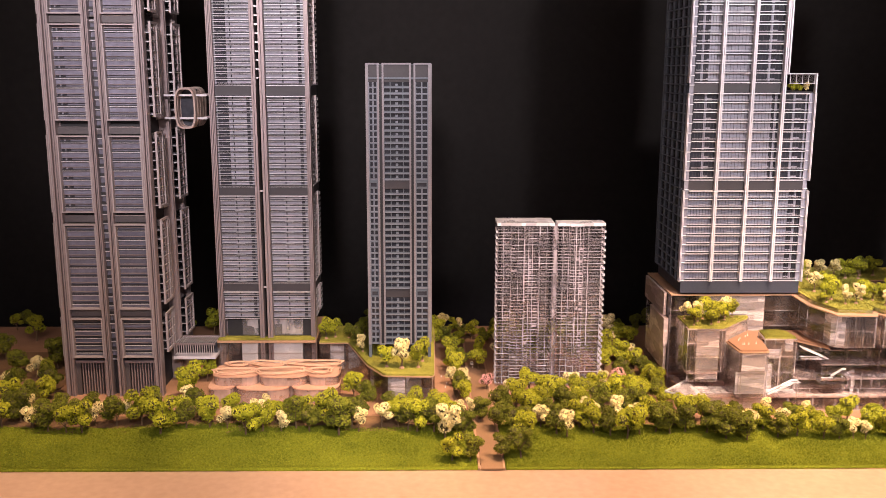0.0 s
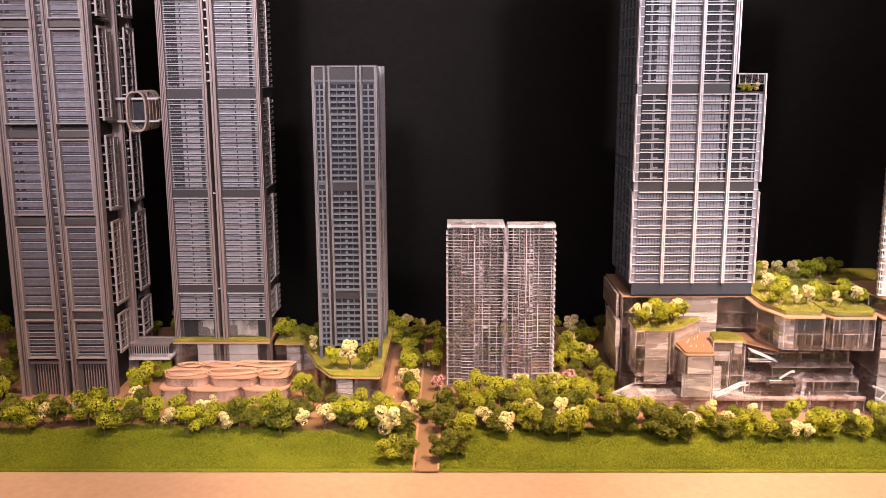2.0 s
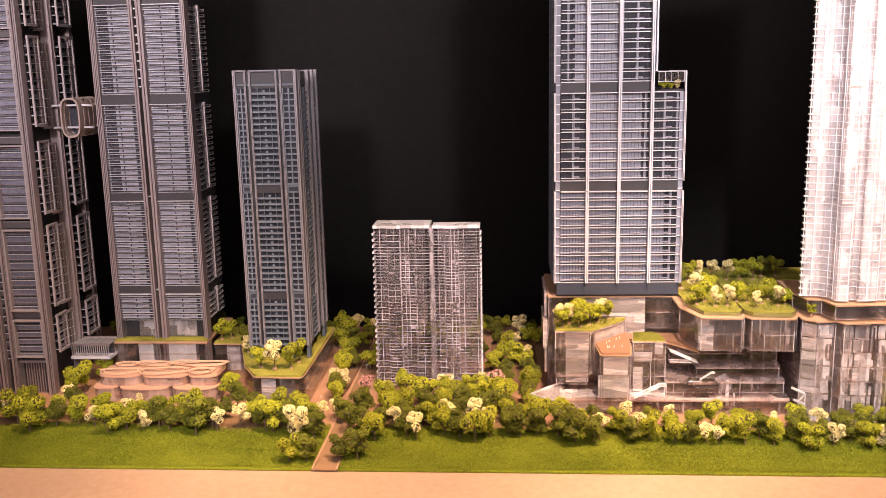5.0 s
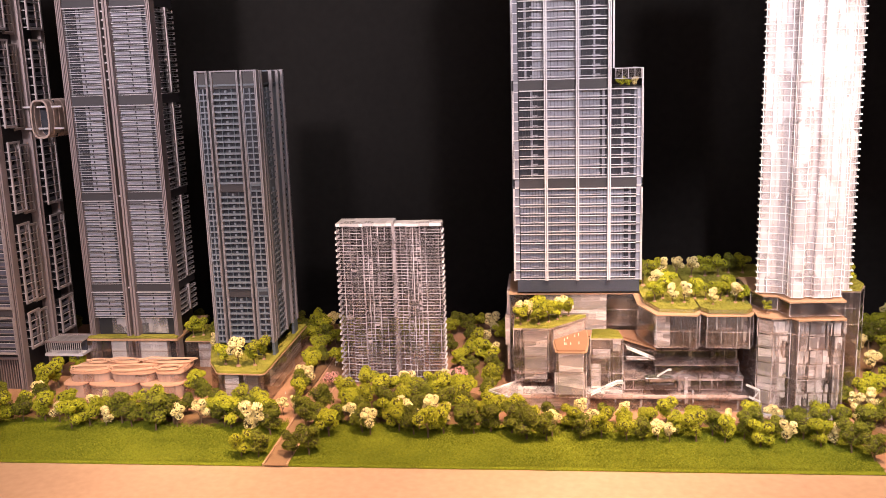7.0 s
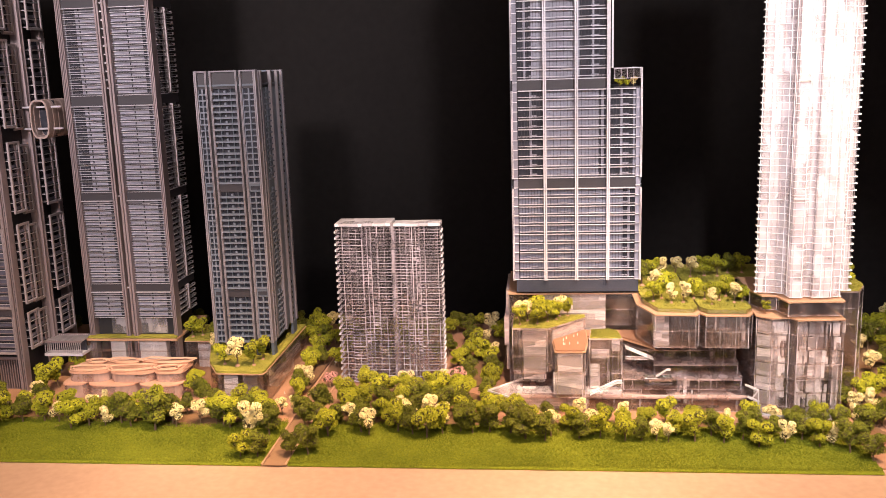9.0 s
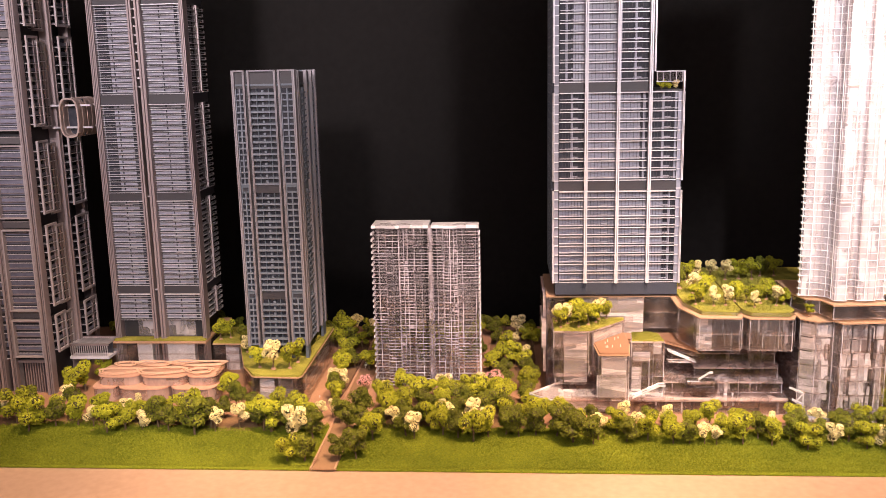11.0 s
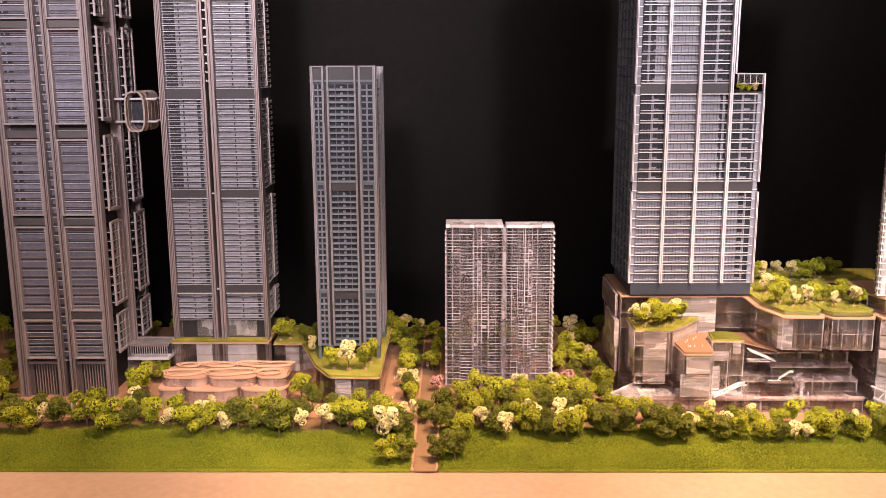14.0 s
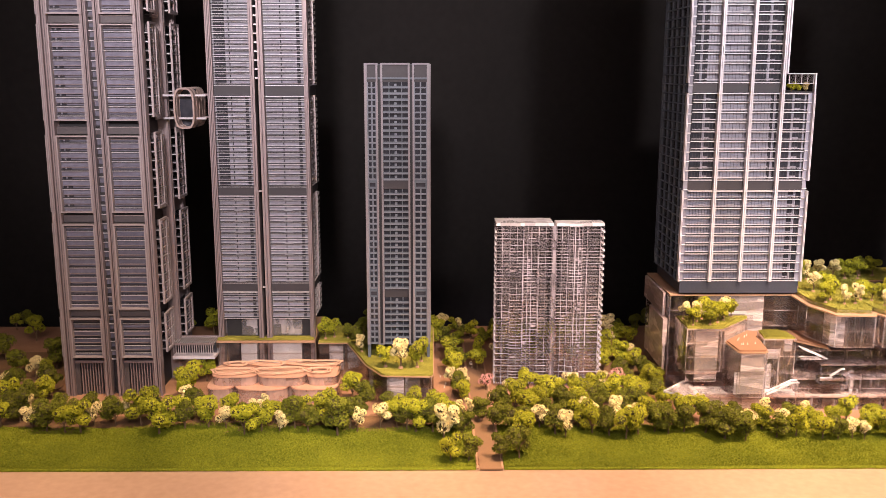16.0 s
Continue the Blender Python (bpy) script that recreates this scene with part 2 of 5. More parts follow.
def add_prism(bm, pts, z0, z1):
    """An upright prism over a plan outline."""
    low, high = [bm.verts.new((x, y, z0)) for x, y in pts], [bm.verts.new((x, y, z1)) for x, y in pts]
    bm.faces.new(low[::-1])
    bm.faces.new(high)
    n = len(pts)
    for i in range(n):
        bm.faces.new((low[i], low[(i + 1) % n], high[(i + 1) % n], high[i]))


def add_ring(bm, outer, inner, z0, z1):
    """A closed wall between two outlines of the same count."""
    n = len(outer)
    rows = [[bm.verts.new((x, y, z)) for x, y in pts] for pts, z in ((outer, z0), (outer, z1), (inner, z1), (inner, z0))]
    for k in range(4):
        a, b = rows[k], rows[(k + 1) % 4]
        for i in range(n):
            bm.faces.new((a[i], a[(i + 1) % n], b[(i + 1) % n], b[i]))


def inset(pts, d):
    """The outline drawn in by d, towards its middle side."""
    n, out = len(pts), []
    area = sum(pts[i][0] * pts[(i + 1) % n][1] - pts[(i + 1) % n][0] * pts[i][1] for i in range(n))
    sign = 1 if area > 0 else -1
    for i in range(n):
        p, q, r = Vector(pts[i - 1]), Vector(pts[i]), Vector(pts[(i + 1) % n])
        e1, e2 = (q - p).normalized(), (r - q).normalized()
        n1, n2 = Vector((-e1.y, e1.x)) * sign, Vector((-e2.y, e2.x)) * sign
        k = (n1 + n2) / max(0.35, 1 + n1.dot(n2))
        out.append((q.x + k.x * d, q.y + k.y * d))
    return out


def thing(name, label, category, group="", kind="", at=(0, 0, 0)):
    ob = new(name)
    ob.empty_display_size = 0.02
    ob.location = at
    return tagged(ob, label, category, group, kind)


def part(name, bm, material, parent=None, label=""):
    """Links a bmesh as one mesh object under its thing."""
    bmesh.ops.recalc_face_normals(bm, faces=bm.faces[:])
    me = bpy.data.meshes.new(name)
    bm.to_mesh(me)
    bm.free()
    me.materials.append(material)
    ob = new(name, me)
    if parent:
        ob.parent = parent
    return tagged(ob, label)


BOXES = {}


def piece(name, parent, material, x0, x1, y0, y1, z0, z1):
    """One box piece of its own; alike pieces share a mesh."""
    size = (round(x1 - x0, 4), round(y1 - y0, 4), round(z1 - z0, 4))
    key = (size, material.name)
    if key not in BOXES:
        bm = bmesh.new()
        add_box(bm, -size[0] / 2, size[0] / 2, -size[1] / 2, size[1] / 2, -size[2] / 2, size[2] / 2)
        me = bpy.data.meshes.new(name)
        bm.to_mesh(me)
        bm.free()
        me.materials.append(material)
        BOXES[key] = me
    ob = new(name, BOXES[key])
    ob.location = ((x0 + x1) / 2, (y0 + y1) / 2, (z0 + z1) / 2)
    ob.parent = parent
    return ob


def block(name, parent, material, x0, x1, y0, y1, z0, z1, bevel=0.0, label=""):
    bm = bmesh.new()
    add_box(bm, x0, x1, y0, y1, z0, z1)
    if bevel:
        bmesh.ops.bevel(bm, geom=bm.edges[:], offset=bevel, segments=2, affect="EDGES")
    return part(name, bm, material, parent, label)


def prism(name, parent, material, pts, z0, z1, label=""):
    bm = bmesh.new()
    add_prism(bm, pts, z0, z1)
    return part(name, bm, material, parent, label)


def shell(name, parent, material, pts, z0, z1, thick=0.003, label=""):
    bm = bmesh.new()
    add_ring(bm, pts, inset(pts, thick), z0, z1)
    return part(name, bm, material, parent, label)


def steps(a, b, pitch):
    n = max(1, round((b - a) / pitch))
    return [a + (b - a) * i / n for i in range(n)], (b - a) / n


def ribbed_post(parent, material, x0, x1, y0, y1, z0, z1, groove=0.004):
    """An upright post whose south face has a sunk groove."""
    w = x1 - x0
    plan = [(x0, y1), (x0, y0), (x0 + w * 0.42, y0), (x0 + w * 0.45, y0 + groove), (x0 + w * 0.55, y0 + groove), (x0 + w * 0.58, y0 + 0.001), (x1, y0 + 0.001), (x1, y1)]
    return prism("post", parent, material, plan, z0, z1)


# ---- room and display table ----
block("floor", None, ROOM, -4, 4, -2.5, 3.6, -0.80, -0.75)
tagged(bpy.data.objects["floor"], "grey plain exhibition room floor", "floor", kind="structure")
tagged(block("wall_north", None, CURTAIN, -4, 4, 3.32, 3.4, -0.75, 2.7), "black cloth backdrop wall behind the model", "wall", kind="structure")
tagged(block("wall_south", None, ROOM, -4, 4, -2.5, -2.42, -0.75, 2.7), "grey painted exhibition room wall", "wall", kind="structure")
tagged(block("wall_west", None, ROOM, -4.08, -4, -2.5, 3.4, -0.75, 2.7), "grey painted exhibition room wall", "wall", kind="structure")
tagged(block("wall_east", None, ROOM, 4, 4.08, -2.5, 3.4, -0.75, 2.7), "grey painted exhibition room wall", "wall", kind="structure")
tagged(block("ceiling", None, ROOM, -4.08, 4.08, -2.5, 3.4, 2.7, 2.75), "grey exhibition room ceiling", "ceiling", kind="structure")
table = thing("display_table", "pale peach laminate display table carrying the city model", "table")
block("tabletop", table, TABLE, -2.3, 2.6, 1.45, 3.06, -0.06, -0.004, 0.003)
block("plinth", table, ROOM, -2.2, 2.5, 1.6, 3.0, -0.75, -0.06)

tagged(block("ground", None, PAVING, -2.2, 2.5, 1.93, 3.055, -0.004, 0.0), "terracotta brown paved plaza ground of the model", "ground", kind="structure")
tagged(block("path", None, PATH, 0.116, 0.166, 1.898, 3.05, 0.0, 0.0022), "straight brown paved avenue through the model", "path", kind="structure")
avenue_kerb = thing("kerb", "thin sandstone kerb strips along the avenue", "kerb", kind="structure")
for x in (0.108, 0.1635):
    for i in range(28):
        piece("kerb_stone", avenue_kerb, KERB, x + 0.002, x + 0.006, 1.90 + i * 0.041, 1.90 + i * 0.041 + 0.0402, 0.0, 0.0036)
tagged(block("road", None, PATH, 1.60, 1.95, 1.905, 3.05, 0.0, 0.0022), "wide brown street beside the glass podium", "road", kind="structure")
tagged(block("road", None, PATH, -2.0, -1.02, 2.42, 2.50, 0.0, 0.0022), "brown street crossing behind the trees", "road", kind="structure")
tagged(block("pavement", None, KERB, 1.565, 1.60, 1.92, 3.05, 0.0, 0.004), "pale kerb strip beside the street", "pavement", kind="structure")


def lawn(name, x0, x1, label, cut=0.0):
    """A flocked grass strip with a straight front and a wavy back edge."""
    bm = bmesh.new()
    nx, ny = int((x1 - x0) / 0.012), 20
    rows = []
    for j in range(ny + 1):
        row = []
        for i in range(nx + 1):
            x = x0 + (x1 - x0) * i / nx
            back = 2.150 + 0.018 * noise.noise((x * 6.0, 3.1, 0)) + 0.008 * noise.noise((x * 23.0, 1.7, 0))
            y = 1.902 + (back - 1.902) * j / ny
            z = 0.0052 + 0.0006 * noise.noise((x * 5, y * 9, 0.3)) + 0.0006 * noise.noise((x * 60, y * 60, 0.9))
            if j in (0, ny) or i in (0, nx):
                z = 0.0025
            row.append(bm.verts.new((x, y + 0.0015 * noise.noise((x * 40, 0, 5)), z)))
        rows.append(row)
    for j in range(ny):
        for i in range(nx):
            bm.faces.new((rows[j][i], rows[j][i + 1], rows[j + 1][i + 1], rows[j + 1][i]))
    edge = [r[0] for r in rows] + rows[-1][1:] + [r[-1] for r in rows[-2::-1]] + rows[0][-2:0:-1]
    low = [bm.verts.new((v.co.x, v.co.y, -0.003)) for v in edge]
    for i in range(len(edge)):
        k = (i + 1) % len(edge)
        bm.faces.new((edge[i], edge[k], low[k], low[i]))
    ob = part(name, bm, LAWN)
    for p in ob.data.polygons:
        p.use_smooth = True
    return tagged(ob, label, "lawn", kind="structure")


def flock(name, x0, x1, y0, y1, z, count, size, seed, label):
    """Loose grass fibres strewn over a strip."""
    rng = np.random.default_rng(seed)
    x, y = rng.uniform(x0, x1, count), rng.uniform(y0, y1, count)
    keep = y < 2.142 + 0.02 * np.sin(x * 9) + rng.normal(0, 0.006, count)
    x, y = x[keep], y[keep]
    n = len(x)
    a, h, lean = rng.uniform(0, 2 * np.pi, n), rng.uniform(0.5, 1.3, n) * size, rng.normal(0, 0.6, (n, 2)) * size
    w = size * 0.45
    base = np.full(n, z)
    v = np.empty((n, 3, 3))
    v[:, 0] = np.stack([x - w * np.cos(a), y - w * np.sin(a), base], 1)
    v[:, 1] = np.stack([x + w * np.cos(a), y + w * np.sin(a), base], 1)
    v[:, 2] = np.stack([x + lean[:, 0], y + lean[:, 1], base + h], 1)
    me = bpy.data.meshes.new(name)
    me.from_pydata(v.reshape(-1, 3).tolist(), [], np.arange(n * 3).reshape(-1, 3).tolist())
    me.materials.append(FIBRE)
    return tagged(new(name, me), label, "grass", kind="stuff")


flock("grass", -1.5, 0.107, 1.903, 2.18, 0.0050, 135000, 0.0027, 1, "short yellow-green flock fibres on the lawn")
flock("grass", 0.172, 1.474, 1.903, 2.18, 0.0050, 124000, 0.0027, 2, "short yellow-green flock fibres on the lawn")
def turf_flock(plan, z, count, seed):
    """Flock fibres over a roof garden outline."""
    rng = np.random.default_rng(seed)
    xs, ys = [q[0] for q in plan], [q[1] for q in plan]
    verts, faces = [], []
    for i in range(count):
        x, y = rng.uniform(min(xs), max(xs)), rng.uniform(min(ys), max(ys))
        inside, j = False, len(plan) - 1
        for k in range(len(plan)):
            if (plan[k][1] > y) != (plan[j][1] > y) and x < (plan[j][0] - plan[k][0]) * (y - plan[k][1]) / (plan[j][1] - plan[k][1]) + plan[k][0]:
                inside = not inside
            j = k
        if inside:
            a, h, b = rng.uniform(0, 6.28), rng.uniform(0.0014, 0.0034), len(verts)
            dx, dy = 0.0013 * math.cos(a), 0.0013 * math.sin(a)
            verts += [(x - dx, y - dy, z), (x + dx, y + dy, z), (x + rng.normal(0, 0.0014), y + rng.normal(0, 0.0014), z + h)]
            faces.append((b, b + 1, b + 2))
    me = bpy.data.meshes.new("roof_grass")
    me.from_pydata(verts, [], faces)
    me.materials.append(TURF)
    return tagged(new("roof_grass", me), "short green flock fibres on a roof garden", "grass", kind="stuff")


lawn("lawn", -2.0, 0.1085, "bright green flocked grass strip along the table edge")
lawn("lawn", 0.171, 1.475, "bright green flocked grass strip along the table edge")


def bed(x0, x1, y0, y1, seed):
    bm = bmesh.new()
    n, pts = 44, []
    for i in range(n):
        a = 2 * math.pi * i / n
        ca, sa = math.cos(a), math.sin(a)
        k = 1 + 0.12 * noise.noise((ca * 2 + seed, sa * 2, seed))
        ex = abs(ca) ** 0.6 * (1 if ca > 0 else -1)
        ey = abs(sa) ** 0.6 * (1 if sa > 0 else -1)
        pts.append(((x0 + x1) / 2 + (x1 - x0) / 2 * ex * k, (y0 + y1) / 2 + (y1 - y0) / 2 * ey * k))
    add_prism(bm, pts, 0.0, 0.005)
    return tagged(part("planting_bed", bm, SOIL), "dark soil planting bed under the model trees", "planting bed", kind="structure")


bed(-1.6, 0.085, 2.10, 2.21, 1.0)
bed(0.20, 0.64, 2.10, 2.38, 2.0)
bed(0.60, 1.30, 2.09, 2.175, 3.0)
bed(1.28, 1.56, 2.05, 2.16, 4.0)
bed(0.062, 0.108, 2.34, 2.95, 5.0)
bed(1.50, 1.565, 2.15, 2.9, 6.0)
bed(-1.3, -0.99, 2.2, 2.42, 7.0)
bed(-1.35, -0.99, 2.52, 2.75, 8.0)
bed(0.50, 0.64, 2.42, 2.95, 9.0)

# ---- bronze tower with stacked louvre boxes ----


def louvre_box(parent, x0, x1, z0, z1, floors, y=2.376, slots=True):
    """One framed facade box on the south front: proud frame bars, smoky glass, floor fins with the dark gap painted as
    a near-black strip.
    """
    t = 0.0036
    frame_ob = new("facade_box")
    frame_ob.parent = parent
    for a, b, c, d in ((x0, x0 + t, z0, z1), (x1 - t, x1, z0, z1), (x0 + t, x1 - t, z0, z0 + t), (x0 + t, x1 - t, z1 - t, z1)):
        piece("frame_bar", frame_ob, PINK_POST, a, b, y - 0.006, y + 0.02, c, d)
    piece("glass_panel", frame_ob, GLASS_BRONZE, x0 + t, x1 - t, y + 0.011, y + 0.014, z0 + t, z1 - t)
    zs, p = steps(z0 + t, z1 - t, (z1 - z0) / floors)
    for k, z in enumerate(zs):
        piece("floor_fin", frame_ob, SILVER, x0 + t, x1 - t, y + 0.0050, y + 0.0105, z + p * 0.30, z + p * 0.30 + 0.0017)
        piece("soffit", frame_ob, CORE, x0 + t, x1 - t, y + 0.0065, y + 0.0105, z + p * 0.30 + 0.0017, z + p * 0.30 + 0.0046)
        piece("rail_fin", frame_ob, BRONZE, x0 + t, x1 - t, y + 0.004, y + 0.0108, z + p * 0.72, z + p * 0.72 + 0.0012)
        # the dark zone reflected in the glass is painted as dark panes
        if slots:
            piece("dark_pane", frame_ob, GLASS_DARK, x0 + t + 0.003, x0 + t + 0.026, y + 0.0085, y + 0.0105, z + p * 0.30 + 0.005, z + p * 0.72)
            piece("lit_slot", frame_ob, GLASS_GREY, x0 + t + 0.011, x0 + t + 0.015, y + 0.0075, y + 0.0083, z + p * 0.30 + 0.005, z + p * 0.72)
    return frame_ob


def side_box(parent, x, y0, y1, z0, z1, floors):
    """One framed balcony box on the east side: bright uprights, thin slats, deep dark glass."""
    t = 0.006
    frame_ob = new("balcony_box")
    frame_ob.parent = parent
    for a, b, c, d in ((y0, y0 + t, z0, z1), (y1 - t, y1, z0, z1), (y0 + t, y1 - t, z0, z0 + t), (y0 + t, y1 - t, z1 - t, z1)):
        piece("frame_bar", frame_ob, PINK_POST, x - 0.0055, x, a, b, c, d)
    piece("glass_panel", frame_ob, GLASS_DARK, x - 0.024, x - 0.021, y0 + t, y1 - t, z0 + t, z1 - t)
    mid = y0 + (y1 - y0) * 0.62
    piece("upright", frame_ob, BRONZE, x - 0.007, x - 0.002, mid, mid + 0.007, z0 + t, z1 - t)
    zs, p = steps(z0 + t, z1 - t, (z1 - z0) / floors)
    for k, z in enumerate(zs):
        piece("floor_fin", frame_ob, SILVER, x - 0.021, x - 0.002, y0 + t, y1 - t, z, z + 0.0022)
        # the dark of the gap above the slat, painted as a near-black strip
        piece("soffit", frame_ob, CORE, x - 0.020, x - 0.004, y0 + t, y1 - t, z + 0.0022, z + 0.005)
        piece("balcony_glass", frame_ob, GLASS_BRONZE, x - 0.0065, x - 0.005, y0 + t, mid, z + 0.005, z + p * 0.55)
    return frame_ob


tower = thing("skyscraper_model", "tall bronze-grey model tower with stacked louvre boxes", "model tower", "model towers")
TOP = 1.285
block("core", tower, CORE, -0.950, -0.736, 2.397, 2.66, 0.0, TOP - 0.01)
boxes_z = ((0.108, 0.217, 5), (0.242, 0.472, 9), (0.502, 0.702, 8), (0.740, 0.981, 10), (1.005, 1.255, 10))
for z0, z1, floors in boxes_z:
    louvre_box(tower, -0.9533, -0.8702, z0, z1, floors, slots=z0 > 0.5)
    louvre_box(tower, -0.8215, -0.7385, z0, z1, floors, slots=False)
    side_box(tower, -0.705, 2.397, 2.456, z0 + 0.008, z1 + 0.008, floors)
    side_box(tower, -0.717, 2.462, 2.518, z0 - 0.002, z1 - 0.004, floors)
    side_box(tower, -0.692, 2.549, 2.628, z0 + 0.012, z1 + 0.010, floors)
    block("recess_panel", tower, STEEL_DARK, -0.9533, -0.7385, 2.384, 2.396, z1 + 0.003, z1 + 0.022)
    block("recess_lip", tower, PINK_POST, -0.8215, -0.7385, 2.381, 2.384, z1 + 0.020, z1 + 0.022)
# corner and middle posts, each a pair of ribs with a raised fillet between
for x0, x1 in ((-0.9775, -0.9537), (-0.8698, -0.8540), (-0.8365, -0.8219), (-0.738, -0.7185)):
    ribbed_post(tower, BRONZE, x0, x1, 2.369, 2.396, 0.0, TOP, 0.009)
    piece("fillet", tower, PINK_POST, x0 + (x1 - x0) * 0.16, x0 + (x1 - x0) * 0.24, 2.3675, 2.369, 0.0, TOP)
    piece("fillet", tower, STEEL_DARK, x0 + (x1 - x0) * 0.74, x0 + (x1 - x0) * 0.80, 2.3690, 2.3698, 0.0, TOP)
for y0, y1 in ((2.522, 2.534), (2.537, 2.547), (2.635, 2.66)):
    prism("post", tower, BRONZE, [(-0.735, y0), (-0.712, y0), (-0.707, y0 + 0.003), (-0.707, y1 - 0.003), (-0.712, y1), (-0.735, y1)], 0.0, TOP)
for y0, y1 in ((2.397, 2.42), (2.46, 2.54), (2.60, 2.66)):
    block("west_wall", tower, BRONZE, -0.982, -0.951, y0, y1, 0.0, TOP)
for z0, z1, floors in boxes_z:
    side = new("west_box")
    side.parent = tower
    piece("frame_bar", side, PINK_POST, -0.9860, -0.9822, 2.385, 2.392, z0, z1)
    piece("frame_bar", side, PINK_POST, -0.9860, -0.9822, 2.456, 2.462, z0, z1)
    piece("frame_bar", side, PINK_POST, -0.9860, -0.9822, 2.392, 2.456, z1 - 0.004, z1)
    piece("glass_panel", side, GLASS_BRONZE, -0.9850, -0.9825, 2.392, 2.456, z0, z1 - 0.004)
# small rungs and slivers of glass between the two middle posts
block("slot_glass", tower, GLASS_BRONZE, -0.8536, -0.8369, 2.390, 2.393, 0.10, 1.26)
zs, p = steps(0.10, 1.26, 0.0245)
for z in zs:
    piece("rung", tower, SILVER, -0.8536, -0.8369, 2.382, 2.389, z, z + 0.0022)
    # near-black block puts in the dark gap over each silver rung
    piece("rung", tower, CORE, -0.8536, -0.8369, 2.384, 2.3895, z + 0.0024, z + 0.010)
# entrance colonnade
for x0, x1 in ((-0.9533, -0.8702), (-0.8215, -0.7385)):
    block("lobby_glass", tower, GLASS_DARK, x0, x1, 2.396, 2.3968, 0.0, 0.092)
    block("lobby_beam", tower, BRONZE, x0, x1, 2.381, 2.396, 0.090, 0.097)
    block("lobby_reveal", tower, STEEL_DARK, x0, x0 + 0.012, 2.383, 2.3955, 0.0, 0.089)
    for i in range(9):
        x = x0 + 0.016 + i * 0.0074
        piece("lobby_fin", tower, BRONZE, x, x + 0.0026, 2.384, 2.3955, 0.0, 0.089)
block("roof_cap", tower, BRONZE, -0.9775, -0.7185, 2.376, 2.66, TOP, TOP + 0.012)

# oval sky lounge cantilevered from the bronze tower
lounge = thing("sky_lounge_model", "bronze oval ring lounge bridging the two tall towers", "skybridge")


def oval(cx, cz, a, b, n=48, e=0.62):
    out = []
    for i in range(n):
        t = 2 * math.pi * i / n
        c, s = math.cos(t), math.sin(t)
        out.append((cx + a * abs(c) ** e * (1 if c >= 0 else -1), cz + b * abs(s) ** e * (1 if s >= 0 else -1)))
    return out


def oval_tube(name, cx, cz, a, b, wall, y0, y1, material, parent, label=""):
    bm = bmesh.new()
    add_ring(bm, oval(cx, cz, a, b), oval(cx, cz, a - wall, b - wall), -y1, -y0)
    bmesh.ops.rotate(bm, verts=bm.verts[:], cent=(0, 0, 0), matrix=Matrix.Rotation(radians(90), 3, "X"))
    ob = part(name, bm, material, parent, label)
    return ob


for i in range(9):
    slim = 0.0010 if i % 2 else 0.0
    oval_tube("ring", -0.649, 0.767, 0.0275 - slim, 0.0545 - slim, 0.0045, 2.475 + i * 0.0145, 2.4893 + i * 0.0145, WOOD_GREY, lounge)
for z in (0.737, 0.798):
    block("beam", lounge, SILVER, -0.712, -0.597, 2.500, 2.508, z, z + 0.005)
    block("beam", lounge, BRONZE, -0.712, -0.599, 2.575, 2.585, z, z + 0.005)
# added dark sheet that stands for the shaded inside of the ring
block("glazing", lounge, GLASS_DARK, -0.671, -0.627, 2.520, 2.524, 0.716, 0.818)

# ---- silver tower with fine louvres ----
tower = thing("skyscraper_model", "tall silver-grey model tower with fine horizontal louvres", "model tower", "model towers")
block("core", tower, CORE, -0.578, -0.470, 2.552, 2.693, 0.0, 1.28)
block("core", tower, CORE, -0.455, -0.340, 2.552, 2.693, 0.0, 1.28)
block("core", tower, CORE, -0.4695, -0.4555, 2.66, 2.693, 0.0, 1.28)
sections = ((0.170, 0.251), (0.274, 0.525), (0.548, 0.798), (0.826, 1.07), (1.094, 1.28))
for x0, x1 in ((-0.582, -0.481), (-0.443, -0.337)):
    for k, (z0, z1) in enumerate(sections):
        bay = new("facade_bay")
        bay.parent = tower
        piece("glass_panel", bay, GLASS_GREY, x0, x1, 2.546, 2.550, z0, z1)
        # dark panes put the reflected dark zones into the glass colour
        if x0 < -0.5 and k > 1:
            piece("dark_pane", bay, GLASS_DARK, x0 + 0.004, x0 + 0.034, 2.5435, 2.5455, z0 + 0.004, z1 - 0.004)
        if k < 3 or x0 > -0.5:
            piece("dark_pane", bay, GLASS_DARK, x1 - 0.018, x1 - 0.009, 2.5435, 2.5455, z0 + 0.004, z1 - 0.004)
        zs, p = steps(z0, z1, 0.0157)
        for z in zs:
            piece("louvre", bay, SILVER, x0, x1, 2.5375, 2.5425, z, z + 0.0013)
            piece("rail", bay, SILVER, x0, x1, 2.5385, 2.5425, z + 0.0062, z + 0.0072)
            # near-black strip painted in as the dark gap over the louvre
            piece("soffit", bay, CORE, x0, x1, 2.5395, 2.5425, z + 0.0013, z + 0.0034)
            piece("column_stub", bay, GLASS_DARK, x0 + 0.044, x0 + 0.047, 2.5435, 2.5455, z + 0.0072, z + 0.0140)
            if k < 2:
                piece("ledge", bay, WHITE_FRAME, x0 + 0.040, x0 + 0.064, 2.5437, 2.5455, z + 0.0030, z + 0.0055)
        piece("top_bar", bay, SILVER, x0, x1, 2.530, 2.545, z1 - 0.0022, z1)
        if k < len(sections) - 1:
            piece("spandrel", bay, BAND, x0, x1, 2.538, 2.546, z1, sections[k + 1][0])
